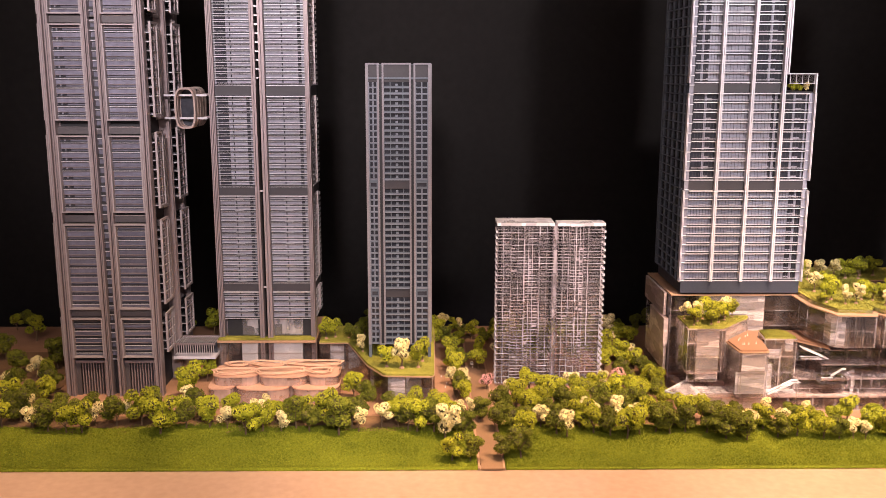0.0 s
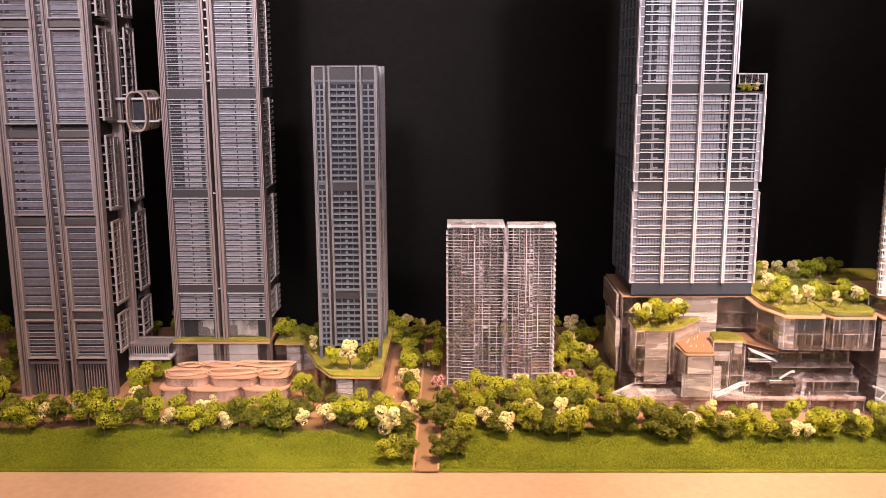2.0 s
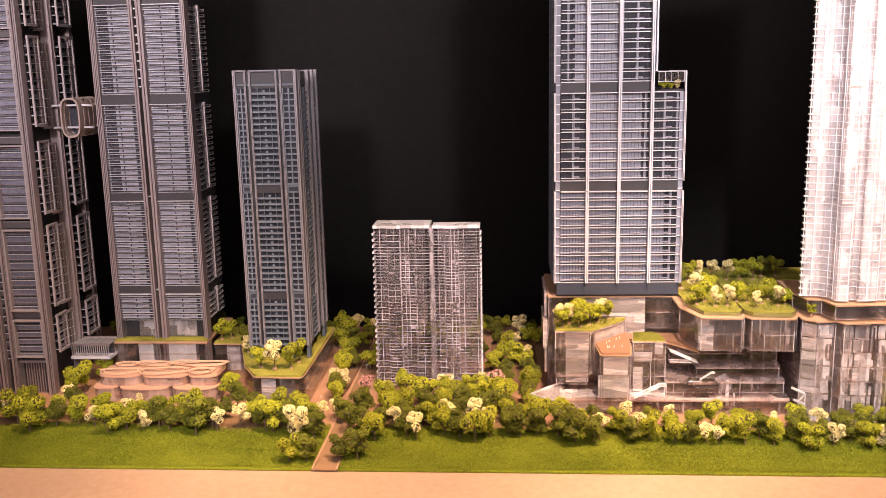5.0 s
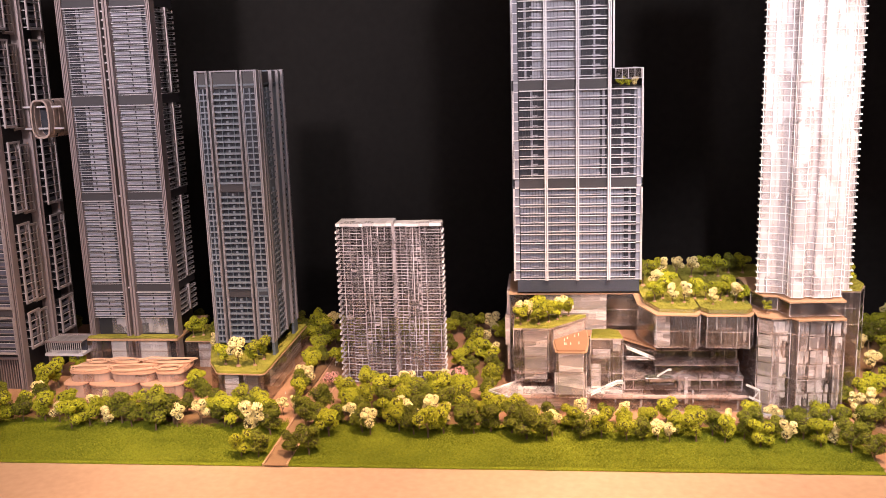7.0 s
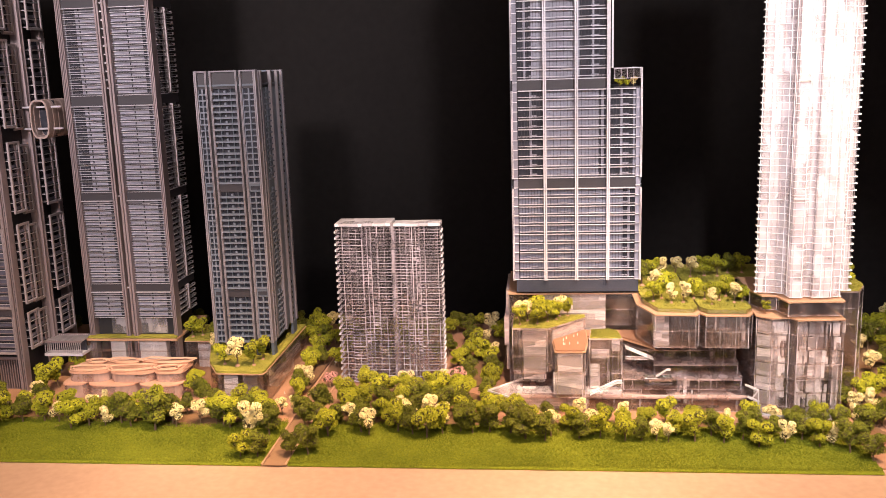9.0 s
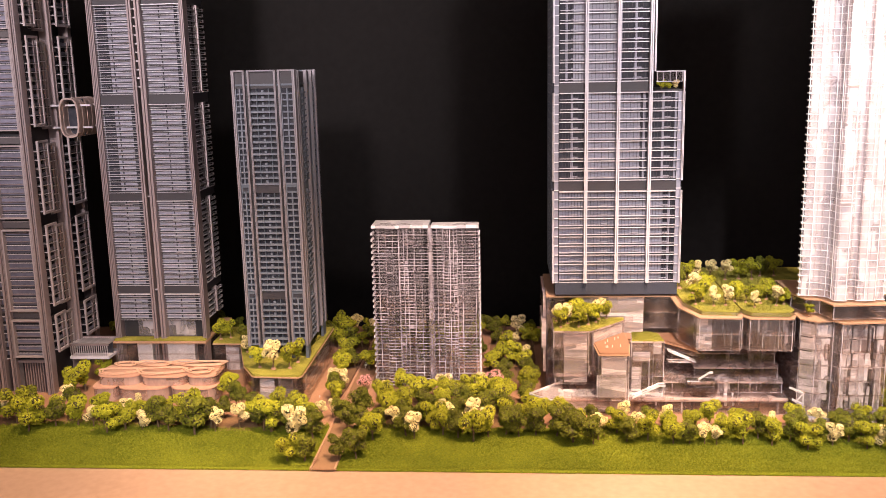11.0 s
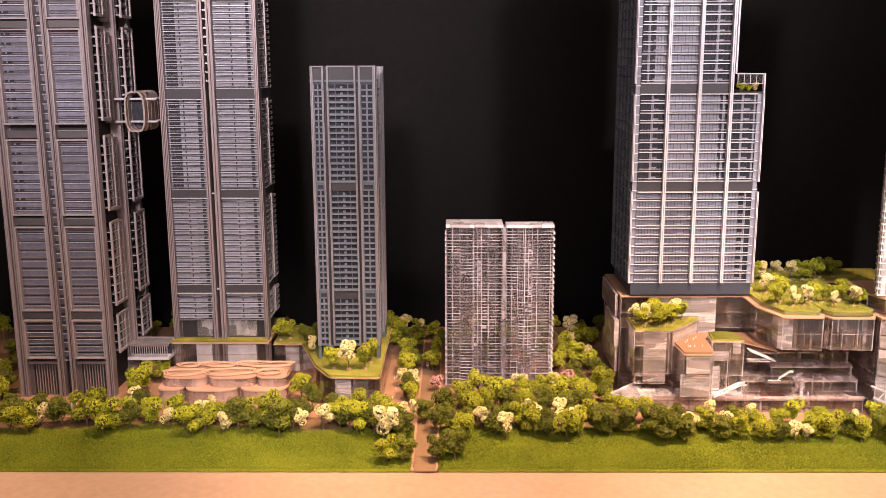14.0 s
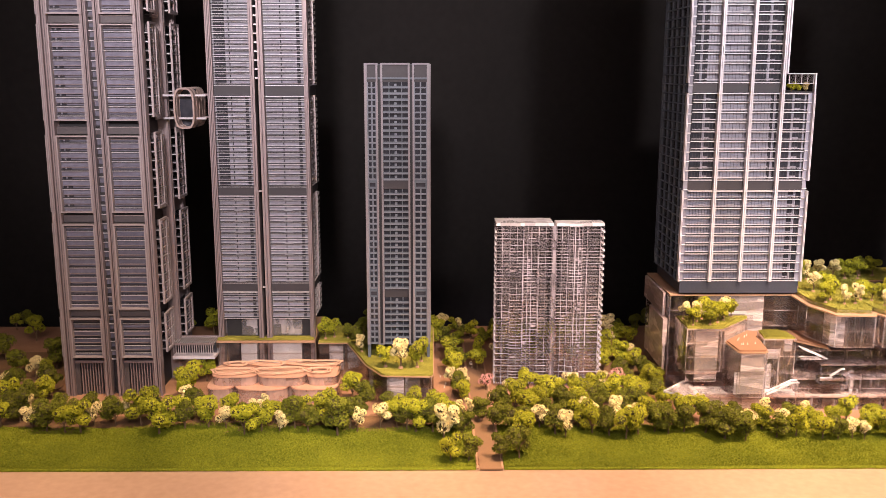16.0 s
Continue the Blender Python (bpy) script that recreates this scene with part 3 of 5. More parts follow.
for x0, x1, y in ((-0.5975, -0.5905, 2.531), (-0.5895, -0.583, 2.534), (-0.4805, -0.4685, 2.525), (-0.4585, -0.4440, 2.525), (-0.3365, -0.3315, 2.534), (-0.3305, -0.3245, 2.531)):
    ribbed_post(tower, BRONZE, x0, x1, y - 0.002, 2.56, 0.0, 1.28, 0.005)
for z in [0.262, 0.536] + [0.845 + 0.0235 * i for i in range(18)]:
    piece("tie", tower, SILVER, -0.468, -0.459, 2.532, 2.538, z, z + 0.004)
# east side: dark glass behind thin slabs, with a bright fin between the two bays and short balcony fronts
block("side_glass", tower, GLASS_DARK, -0.3395, -0.336, 2.563, 2.694, 0.165, 1.28)
for k, (z0, z1) in enumerate(sections):
    zs, p = steps(z0, z1, 0.0157)
    for y0, y1, out in ((2.566, 2.626, 0.0), (2.640, 2.690, 0.002)):
        bay = new("side_bay")
        bay.parent = tower
        for n, z in enumerate(zs):
            piece("balcony_slab", bay, SILVER, -0.336, -0.323 + out, y0, y1, z, z + 0.0016)
            piece("balcony_rail", bay, SILVER, -0.328, -0.326 + out, y0, y1, z + 0.0064, z + 0.0072)
            piece("balcony_front", bay, PINK_POST, -0.3245 + out, -0.3225 + out, y1 - 0.008, y1, z, z + 0.0080)
            if n % 3 == 0:
                piece("balcony_divider", bay, STEEL_DARK, -0.336, -0.326, y0 + 0.026, y0 + 0.030, z + 0.0016, z + p)
    block("side_fin", tower, PINK_POST, -0.334, -0.319, 2.629, 2.637, z0 + 0.004, z1)
    if k < len(sections) - 1:
        block("side_band", tower, BAND, -0.336, -0.325, 2.563, 2.694, z1, sections[k + 1][0])
block("side_post", tower, BRONZE, -0.336, -0.3245, 2.5605, 2.5655, 0.10, 1.28)
block("west_wall", tower, BRONZE, -0.597, -0.58, 2.562, 2.694, 0.12, 1.28)
block("roof_cap", tower, BRONZE, -0.598, -0.324, 2.53, 2.694, 1.28, 1.29)

# its clear podium with a turfed roof
podium = thing("podium_model", "clear acrylic podium with turfed roof below the silver tower", "model podium", "model podiums")
shell("wall", podium, ACRYL, [(-0.600, 2.515), (-0.325, 2.515), (-0.325, 2.77), (-0.600, 2.77)], 0.0, 0.106)
block("roof", podium, WOOD_RIM, -0.602, -0.323, 2.513, 2.772, 0.106, 0.112)
block("turf", podium, TURF, -0.600, -0.325, 2.515, 2.546, 0.112, 0.118, 0.0015)
for x0, x1 in ((-0.535, -0.490), (-0.446, -0.362)):
    block("inner_block", podium, ACRYL_SNOW, x0, x1, 2.527, 2.60, 0.0, 0.105)
    block("upper_block", podium, ACRYL_EDGE, x0, x1, 2.548, 2.556, 0.120, 0.168)
for z in (0.035, 0.070):
    block("floor_plate", podium, ACRYL_PLATE, -0.596, -0.329, 2.519, 2.765, z, z + 0.003)

# covered footbridge between the two towers
bridge = thing("footbridge_model", "small grey ribbed footbridge linking two towers", "footbridge")
block("deck", bridge, WHITE_FRAME, -0.715, -0.598, 2.47, 2.55, 0.072, 0.080)
block("roof_frame", bridge, BRONZE, -0.715, -0.598, 2.47, 2.474, 0.112, 0.118)
block("roof_frame", bridge, BRONZE, -0.715, -0.598, 2.546, 2.55, 0.112, 0.118)
block("inner_wall", bridge, GLASS_DARK, -0.712, -0.600, 2.505, 2.508, 0.080, 0.112)
for i in range(18):
    x = -0.712 + i * 0.0064
    piece("rib", bridge, SILVER, x, x + 0.002, 2.474, 2.546, 0.113, 0.116)
    piece("mullion", bridge, SILVER, x, x + 0.0015, 2.471, 2.473, 0.080, 0.112)

# ---- slate apartment tower ----
tower = thing("apartment_tower_model", "slim slate-grey model apartment tower with rose-grey edge posts", "model tower", "model towers")
X0, X1, Y0, Y1 = -0.164, 0.005, 2.404, 2.665
block("core", tower, SLATE, X0 + 0.006, X1 - 0.006, Y0 + 0.018, Y1 - 0.006, 0.134, 0.845)
block("roof", tower, SLATE, X0 + 0.004, X1 - 0.004, Y0 + 0.004, Y1 - 0.004, 0.845, 0.850)
for a, b in ((X0, X0 + 0.007), (-0.134, -0.1295), (-0.1215, -0.117), (-0.051, -0.0465), (-0.0395, -0.035), (X1 - 0.007, X1)):
    ribbed_post(tower, SLATE_POST, a, b, Y0 - 0.002, Y0 + 0.02, 0.134, 0.886, 0.002)
for a, b in ((X0 + 0.007, -0.134), (-0.117, -0.051), (-0.035, X1 - 0.007)):
    block("parapet_panel", tower, BAND, a, b, Y0 + 0.008, Y0 + 0.012, 0.838, 0.882)
    block("parapet_bar", tower, SLATE_POST, a, b, Y0, Y0 + 0.012, 0.8825, 0.886)
for a, b in ((-0.1295, -0.1215), (-0.0465, -0.0395)):
    block("slot", tower, CORE, a, b, Y0 + 0.010, Y0 + 0.018, 0.134, 0.882)
c_sections = ((0.134, 0.265), (0.289, 0.560), (0.583, 0.838))
for a, b, bars, balcony in ((X0 + 0.007, -0.134, 1, False), (-0.117, -0.051, 3, True), (-0.035, X1 - 0.007, 1, False)):
    for k, (z0, z1) in enumerate(c_sections):
        bay = new("window_bay")
        bay.parent = tower
        piece("glass_panel", bay, GLASS_DARK, a, b, Y0 + 0.014, Y0 + 0.0175, z0, z1)
        zs, p = steps(z0, z1, 0.0157)
        for n, z in enumerate(zs):
            piece("spandrel", bay, SLATE_LIGHT, a, b, Y0 + (0.002 if balcony else 0.004), Y0 + 0.014, z, z + 0.0036)
            for m in range(bars):
                x = a + (b - a) * (m + 1) / (bars + 1)
                if balcony:
                    w = 0.006 if m == 1 else 0.002
                    piece("partition", bay, SLATE_LIGHT if m == 1 else SLATE, x - w / 2, x + w / 2, Y0 + 0.005, Y0 + 0.014, z + 0.0036, z + (p * 0.72 if m == 1 else p))
                else:
                    piece("mullion", bay, SLATE_LIGHT, x - 0.0018, x + 0.0018, Y0 + 0.006, Y0 + 0.014, z + 0.0036, z + p)
            if balcony:
                piece("rail", bay, SLATE, a, b, Y0 + 0.002, Y0 + 0.003, z + 0.0036, z + 0.0062)
        if not balcony:
            for x in (a + 0.001, b - 0.001):
                piece("jamb", bay, SLATE_LIGHT, x - 0.001, x + 0.001, Y0 + 0.005, Y0 + 0.014, z0, z1)
        if k < 2:
            piece("band_panel", bay, BAND if balcony else SLATE, a, b, Y0 + 0.006, Y0 + 0.0139, z1, c_sections[k + 1][0])
            if not balcony:
                piece("band_window", bay, GLASS_DARK, a + 0.004, b - 0.004, Y0 + 0.005, Y0 + 0.0059, z1 + 0.006, z1 + 0.016)
# east side
for y0, y1, out in ((Y0 + 0.021, Y0 + 0.028, 0.002), (2.452, 2.460, 0.0), (2.536, 2.546, 0.003), (2.604, 2.612, 0.002), (2.655, 2.665, 0.002)):
    block("side_post", tower, SLATE_POST, -0.004, X1 + out, y0, y1, 0.134, 0.884)
for y0, y1 in ((2.434, 2.451), (2.462, 2.478), (2.552, 2.57), (2.614, 2.652)):
    block("side_wall", tower, SLATE_LIGHT, -0.004, X1 - 0.002, y0, y1, 0.134, 0.836)
for k, (z0, z1) in enumerate(c_sections):
    zs, p = steps(z0, z1, 0.0157)
    bay = new("side_bay")
    bay.parent = tower
    piece("glass_panel", bay, GLASS_DARK, -0.0055, -0.003, 2.48, 2.604, z0, z1)
    for z in zs:
        piece("spandrel", bay, SLATE_LIGHT, -0.003, X1 - 0.001, 2.48, 2.534, z, z + 0.004)
        piece("partition", bay, SLATE, -0.003, X1 - 0.002, 2.505, 2.511, z + 0.004, z + p)
        piece("side_window", bay, GLASS_DARK, X1 - 0.0019, X1 - 0.0012, 2.437, 2.446, z + 0.005, z + 0.012)
        piece("side_window", bay, GLASS_DARK, X1 - 0.0019, X1 - 0.0012, 2.622, 2.634, z + 0.005, z + 0.012)
for y0, y1 in ((2.432, 2.536), (2.546, 2.604), (2.612, 2.655)):
    block("parapet_panel", tower, BAND, -0.006, -0.001, y0, y1, 0.838, 0.880)
block("north_wall", tower, SLATE, X0, X1, Y1 - 0.006, Y1, 0.134, 0.884)
block("west_wall", tower, SLATE, X0, X0 + 0.006, Y0 + 0.02, Y1 - 0.006, 0.134, 0.884)
# open ground storey
for a, b in ((X0, X0 + 0.008), (-0.134, -0.122), (-0.046, -0.034), (X1 - 0.008, X1)):
    block("leg", tower, SLATE, a, b, Y0 + 0.002, Y0 + 0.03, 0.097, 0.134)
    block("leg", tower, SLATE, a, b, Y1 - 0.05, Y1 - 0.01, 0.097, 0.134)
block("ground_core", tower, CORE, X0 + 0.03, X1 - 0.03, Y0 + 0.05, Y1 - 0.05, 0.097, 0.134)

podium = thing("podium_model", "clear acrylic podium with oak rim and turf roof garden", "model podium", "model podiums")
plan = [(-0.318, 2.560), (-0.235, 2.560), (-0.165, 2.352), (-0.136, 2.302), (-0.122, 2.276), (-0.112, 2.268), (0.003, 2.262), (0.012, 2.268), (0.015, 2.282), (0.015, 2.72), (-0.318, 2.72)]
shell("wall", podium, ACRYL, plan, 0.0, 0.088)
block("inner_sheet", podium, ACRYL_GLARE, -0.100, -0.062, 2.276, 2.279, 0.003, 0.085)
block("inner_sheet", podium, ACRYL_GLARE, 0.008, 0.0105, 2.33, 2.66, 0.032, 0.085)
block("inner_sheet", podium, ACRYL_MIST, -0.060, 0.000, 2.274, 2.276, 0.003, 0.056)
prism("roof", podium, WOOD_RIM, inset(plan, -0.001), 0.088, 0.0912)
prism("turf", podium, TURF, inset(plan, 0.0008), 0.0912, 0.097)
turf_flock(inset(plan, 0.003), 0.0965, 7000, 31)
for z in (0.030, 0.058):
    prism("floor_plate", podium, ACRYL_PLATE, inset(plan, 0.004), z, z + 0.003)
for x0, x1, y0, y1 in ((-0.108, -0.090, 2.300, 2.34), (-0.06, -0.02, 2.31, 2.36), (-0.16, -0.15, 2.39, 2.5), (-0.29, -0.25, 2.59, 2.64), (-0.06, 0.004, 2.42, 2.6)):
    block("inner_block", podium, ACRYL_WHITE, x0, x1, y0, y1, 0.0, 0.0855)

# ---- wavy timber pavilion ----
pavilion = thing("pavilion_model", "low peach wavy pavilion with stacked rounded terraces", "model pavilion")


def lobe(x0, x1, y0, y1, n=40, e=0.55):
    return oval((x0 + x1) / 2, (y0 + y1) / 2, (x1 - x0) / 2, (y1 - y0) / 2, n, e)


block("lower_hall", pavilion, ACRYL_PEACH, -0.578, -0.246, 2.352, 2.445, 0.0, 0.036)
block("upper_hall", pavilion, ACRYL_PEACH, -0.570, -0.246, 2.365, 2.445, 0.0405, 0.065)
for x0, x1, y0 in ((-0.588, -0.518, 2.315), (-0.514, -0.372, 2.308), (-0.366, -0.241, 2.310)):
    shell("lower_wall", pavilion, ACRYL_PEACH, lobe(x0, x1, y0, 2.43), 0.0, 0.037, 0.003)
    prism("lower_roof", pavilion, TIER, lobe(x0 - 0.002, x1 + 0.002, y0 - 0.002, 2.432), 0.037 + abs(x0) * 0.001, 0.040 + abs(x0) * 0.001)
for x0, x1, y0 in ((-0.579, -0.458, 2.333), (-0.456, -0.326, 2.330), (-0.326, -0.241, 2.335)):
    shell("upper_wall", pavilion, ACRYL_PEACH, lobe(x0, x1, y0, 2.44), 0.0412, 0.064, 0.003)
    prism("upper_roof", pavilion, TIER, lobe(x0 - 0.002, x1 + 0.002, y0 - 0.002, 2.442), 0.064 + abs(x0) * 0.001, 0.0670 + abs(x0) * 0.001)
for k, (x0, x1, y0, y1, e) in enumerate(((-0.586, -0.466, 2.343, 2.402, 0.9), (-0.474, -0.334, 2.341, 2.404, 0.8), (-0.332, -0.258, 2.346, 2.398, 0.95), (-0.560, -0.496, 2.404, 2.448, 0.9), (-0.500, -0.394, 2.400, 2.448, 0.85), (-0.400, -0.235, 2.396, 2.448, 0.8))):
    z = 0.0705 + 0.0013 * k
    outline = [(x + 0.004 * math.sin(5 * y * 40 + k), y + 0.005 * math.sin(38 * x + 2 * k)) for x, y in lobe(x0, x1, y0, y1, 48, e)]
    shell("canopy_ring", pavilion, PEACH, outline, z, z + 0.0018, 0.0032)
    shell("canopy_ring", pavilion, PEACH, inset(outline, 0.0085), z + 0.0004, z + 0.0022, 0.0028)
    prism("canopy_floor", pavilion, TIER, inset(outline, 0.012), 0.0674, z - 0.0012)
    inner = inset(outline, 0.010)
    for i in range(0, 48, 2):
        a, b = Vector(outline[i]), Vector(inner[i])
        rib = block("canopy_rib", pavilion, WOOD_RIM, -0.0007, 0.0007, -(a - b).length / 2, (a - b).length / 2, -0.0011, 0.0)
        rib.location, rib.rotation_euler = ((a.x + b.x) / 2, (a.y + b.y) / 2, z), (0, 0, math.atan2(b.y - a.y, b.x - a.x) - math.pi / 2)
block("end_wall", pavilion, ACRYL, -0.2415, -0.236, 2.345, 2.445, 0.0, 0.078)

# ---- clear acrylic apartment block ----
slab = thing("apartment_block_model", "clear acrylic model apartment block with many thin floors", "model tower", "model towers")
west = [(0.188, 2.452), (0.225, 2.452), (0.225, 2.446), (0.262, 2.446), (0.262, 2.452), (0.300, 2.452), (0.300, 2.448), (0.340, 2.448), (0.340, 2.535), (0.188, 2.535)]
east = [(0.352, 2.446), (0.386, 2.446), (0.386, 2.440), (0.420, 2.440), (0.420, 2.446), (0.478, 2.446), (0.478, 2.495), (0.352, 2.495)]
zs, p = steps(0.006, 0.452, 0.0172)
for plan in (west, east):
    wing = new("wing")
    wing.parent = slab
    shell("inner_wall", wing, ACRYL_CLEAR, inset(plan, 0.009), 0.002, 0.452, 0.002)
    floor_mesh = None
    for z in zs:
        if floor_mesh is None:
            ob = prism("floor_slab", wing, ACRYL_CLEAR, inset(plan, 0.001), 0, 0.0022)
            floor_mesh = ob.data
        else:
            ob = new("floor_slab", floor_mesh)
            ob.parent = wing
        ob.location.z = z
    rail_mesh = None
    for z in zs:
        if rail_mesh is None:
            ob = shell("balcony_rail", wing, ACRYL_EDGE, inset(plan, -0.0005), 0, 0.0012, 0.0012)
            rail_mesh = ob.data
        else:
            ob = new("balcony_rail", rail_mesh)
            ob.parent = wing
        ob.location.z = z + 0.0085
    edge_mesh = None
    for z in zs:
        if edge_mesh is None:
            ob = shell("slab_edge", wing, ACRYL_VEIL, inset(plan, -0.0012), 0, 0.0013, 0.002)
            edge_mesh = ob.data
        else:
            ob = new("slab_edge", edge_mesh)
            ob.parent = wing
        ob.location.z = z
    prism("roof", wing, ACRYL_WHITE, inset(plan, -0.002), 0.454, 0.462)
    for i, (x, y) in enumerate(plan):
        piece("corner_fin", wing, ACRYL_MIST, x - 0.0009, x + 0.0009, y - 0.0009, y + 0.0009, 0.002, 0.454)
# uprights of the facade, and the small clear room blocks that show between them
for x, w, y in ((0.204, 0.0016, 2.453), (0.2235, 0.0008, 2.453), (0.2435, 0.0008, 2.447), (0.2600, 0.0020, 2.447), (0.2730, 0.0016, 2.453), (0.2835, 0.0016, 2.453), (0.3030, 0.0016, 2.449), (0.3220, 0.0010, 2.449),
                (0.3660, 0.0010, 2.447), (0.3820, 0.0014, 2.447), (0.3960, 0.0008, 2.441), (0.4010, 0.0024, 2.441), (0.4110, 0.0014, 2.441), (0.4210, 0.0014, 2.447), (0.4350, 0.0020, 2.447), (0.4710, 0.0016, 2.447)):
    piece("upright", slab, ACRYL_VEIL, x - w / 2, x + w / 2, y, y + 0.003, 0.002, 0.452)
    piece("cross_wall", slab, ACRYL_CLEAR, x - 0.0006, x + 0.0006, 2.458, 2.488, 0.002, 0.452)
block_rng = random.Random(404)
ROOMS = ((0.206, 0.2225, 2.456), (0.2250, 0.2425, 2.456), (0.2615, 0.2722, 2.456), (0.2740, 0.2826, 2.456), (0.2846, 0.3020, 2.452), (0.3040, 0.3212, 2.452), (0.3670, 0.3810, 2.450), (0.3830, 0.3955, 2.446), (0.4022, 0.4100, 2.444), (0.4120, 0.4200, 2.444), (0.4365, 0.4700, 2.450))
for z in zs:
    for n, (x0, x1, y) in enumerate(ROOMS):
        pick = block_rng.random()
        if n in (3, 9) or pick < 0.30:
            piece("room_block", slab, SOLID if pick < 0.5 else ACRYL_EDGE, x0 + 0.001, x1 - 0.001, y + 0.003, y + 0.009, z + 0.003, z + 0.011)
        elif pick < 0.62 and n != 10:
            low = block_rng.choice((0.0030, 0.0095))
            piece("room_screen", slab, block_rng.choice((ACRYL_MIST, ACRYL_EDGE, ACRYL_MIST)), x0 + 0.0005, x1 - 0.0005, y + 0.001, y + 0.002, z + low, z + low + 0.0055)
block("link", slab, ACRYL_EDGE, 0.3415, 0.3505, 2.452, 2.49, 0.002, 0.455)
for z in zs:
    for x0, x1 in ((0.1830, 0.1866), (0.4794, 0.4830)):
        for y in (2.449, 2.466, 2.482):
            piece("balcony_end", slab, ACRYL_WHITE, x0, x1, y, y + 0.010, z, z + 0.0055)
block("base", slab, ACRYL, 0.184, 0.482, 2.44, 2.538, 0.0, 0.0055)

# ---- white-framed office tower ----
tower = thing("office_tower_model", "stepped model office tower with white frame and grey glass", "model tower", "model towers")
EY = 2.42
block("core", tower, CORE, 0.690, 0.932, EY + 0.02, 2.67, 0.306, 1.28)
block("core", tower, CORE, 0.9325, 1.004, EY + 0.02, 2.67, 0.306, 0.806)
bays_x = (0.680, 0.765, 0.847, 0.929, 1.013)
e_sections = ((0.306, 0.554), (0.581, 0.811), (0.837, 1.06), (1.085, 1.28))
for n in range(4):
    a, b = bays_x[n] + (0.016 if n == 0 else 0.0045), bays_x[n + 1] - (0.014 if n == 3 else 0.0045)
    for k, (z0, z1) in enumerate(e_sections):
        if n == 3 and k > 1:
            continue
        bay = new("facade_bay")
        bay.parent = tower
        piece("glass_panel", bay, GLASS_GREY, a, b, EY + 0.014, EY + 0.018, z0, z1)
        # bays where a dark reflection is painted onto the grey glass
        dark = {(0, 1): (a, b), (0, 2): (a, a + 0.035), (3, 1): (a, b - 0.006), (2, 2): (a + 0.004, b), (0, 3): (a, b), (2, 1): (b - 0.02, b), (3, 0): (a + 0.035, b)}.get((n, k))
        if dark:
            piece("dark_pane", bay, GLASS_DARK, dark[0], dark[1], EY + 0.0115, EY + 0.0138, z0 + 0.002, z1 - 0.002)
            mid = (dark[0] + dark[1]) / 2
            piece("inner_column", bay, GLASS_GREY, mid - 0.003, mid + 0.003, EY + 0.0095, EY + 0.0113, z0 + 0.002, z1 - 0.002)
        zs, p = steps(z0, z1, 0.0247)
        for z in zs:
            piece("inner_ledge", bay, GLASS_GREY, a + (b - a) * 0.46, a + (b - a) * 0.74, EY + 0.0095, EY + 0.0113, z + 0.0090, z + 0.0125)
            piece("floor_rail", bay, WHITE_FRAME, a, b, EY + 0.003, EY + 0.009, z, z + 0.0022)
            piece("hand_rail", bay, WHITE_FRAME, a, b, EY, EY + 0.002, z + 0.0076, z + 0.0088)
            # dark gap over the floor rail, put in as a near-black strip
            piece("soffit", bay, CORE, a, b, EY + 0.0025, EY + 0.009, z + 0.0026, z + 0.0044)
        for m in range(1, 8):
            x = a + (b - a) * m / 8
            piece("glazing_bar", bay, BAND, x - 0.0004, x + 0.0004, EY + 0.0092, EY + 0.0094, z0, z1)
        piece("top_rail", bay, WHITE_FRAME, a, b, EY - 0.001, EY + 0.012, z1 - 0.0024, z1)
        if k < 3 and not (n == 3 and k == 1):
            piece("band_panel", bay, BAND, a - 0.002, b + 0.002, EY + 0.006, EY + 0.012, z1 + 0.001, e_sections[k + 1][0] - 0.001)
for n, x in enumerate(bays_x):
    top = 1.28 if n < 4 else 0.811
    for k, (z0, z1) in enumerate(e_sections):
        if z0 >= top:
            continue
        w = 0.0042 if 0 < n < 4 else 0.0022
        piece("post", tower, WHITE_FRAME, x - w, x - 0.0006, EY - 0.006, EY + 0.012, z0 - (0.026 if 0 < n < 4 and k else 0), min(z1, top))
        piece("post", tower, WHITE_FRAME, x + 0.0006, x + w, EY - 0.006, EY + 0.012, z0 - (0.026 if 0 < n < 4 and k else 0), min(z1, top))
block("terrace_post", tower, WHITE_FRAME, 1.0112, 1.0148, EY - 0.004, EY + 0.010, 0.8115, 0.8625)
block("east_post", tower, WHITE_FRAME, 0.937, 0.941, EY - 0.002, EY + 0.01, 0.862, 1.28)
for a, z0, z1 in ((0.680, 0.306, 1.28), (0.998, 0.306, 0.811)):
    block("corner_glass", tower, GLASS_GREY, a + 0.002, a + 0.0135, EY + 0.006, EY + 0.010, z0, z1)
    zs, p = steps(z0, z1, 0.0247)
    for z in zs:
        piece("corner_rail", tower, WHITE_FRAME, a + 0.002, a + 0.0137, EY + 0.001, EY + 0.005, z, z + 0.002)
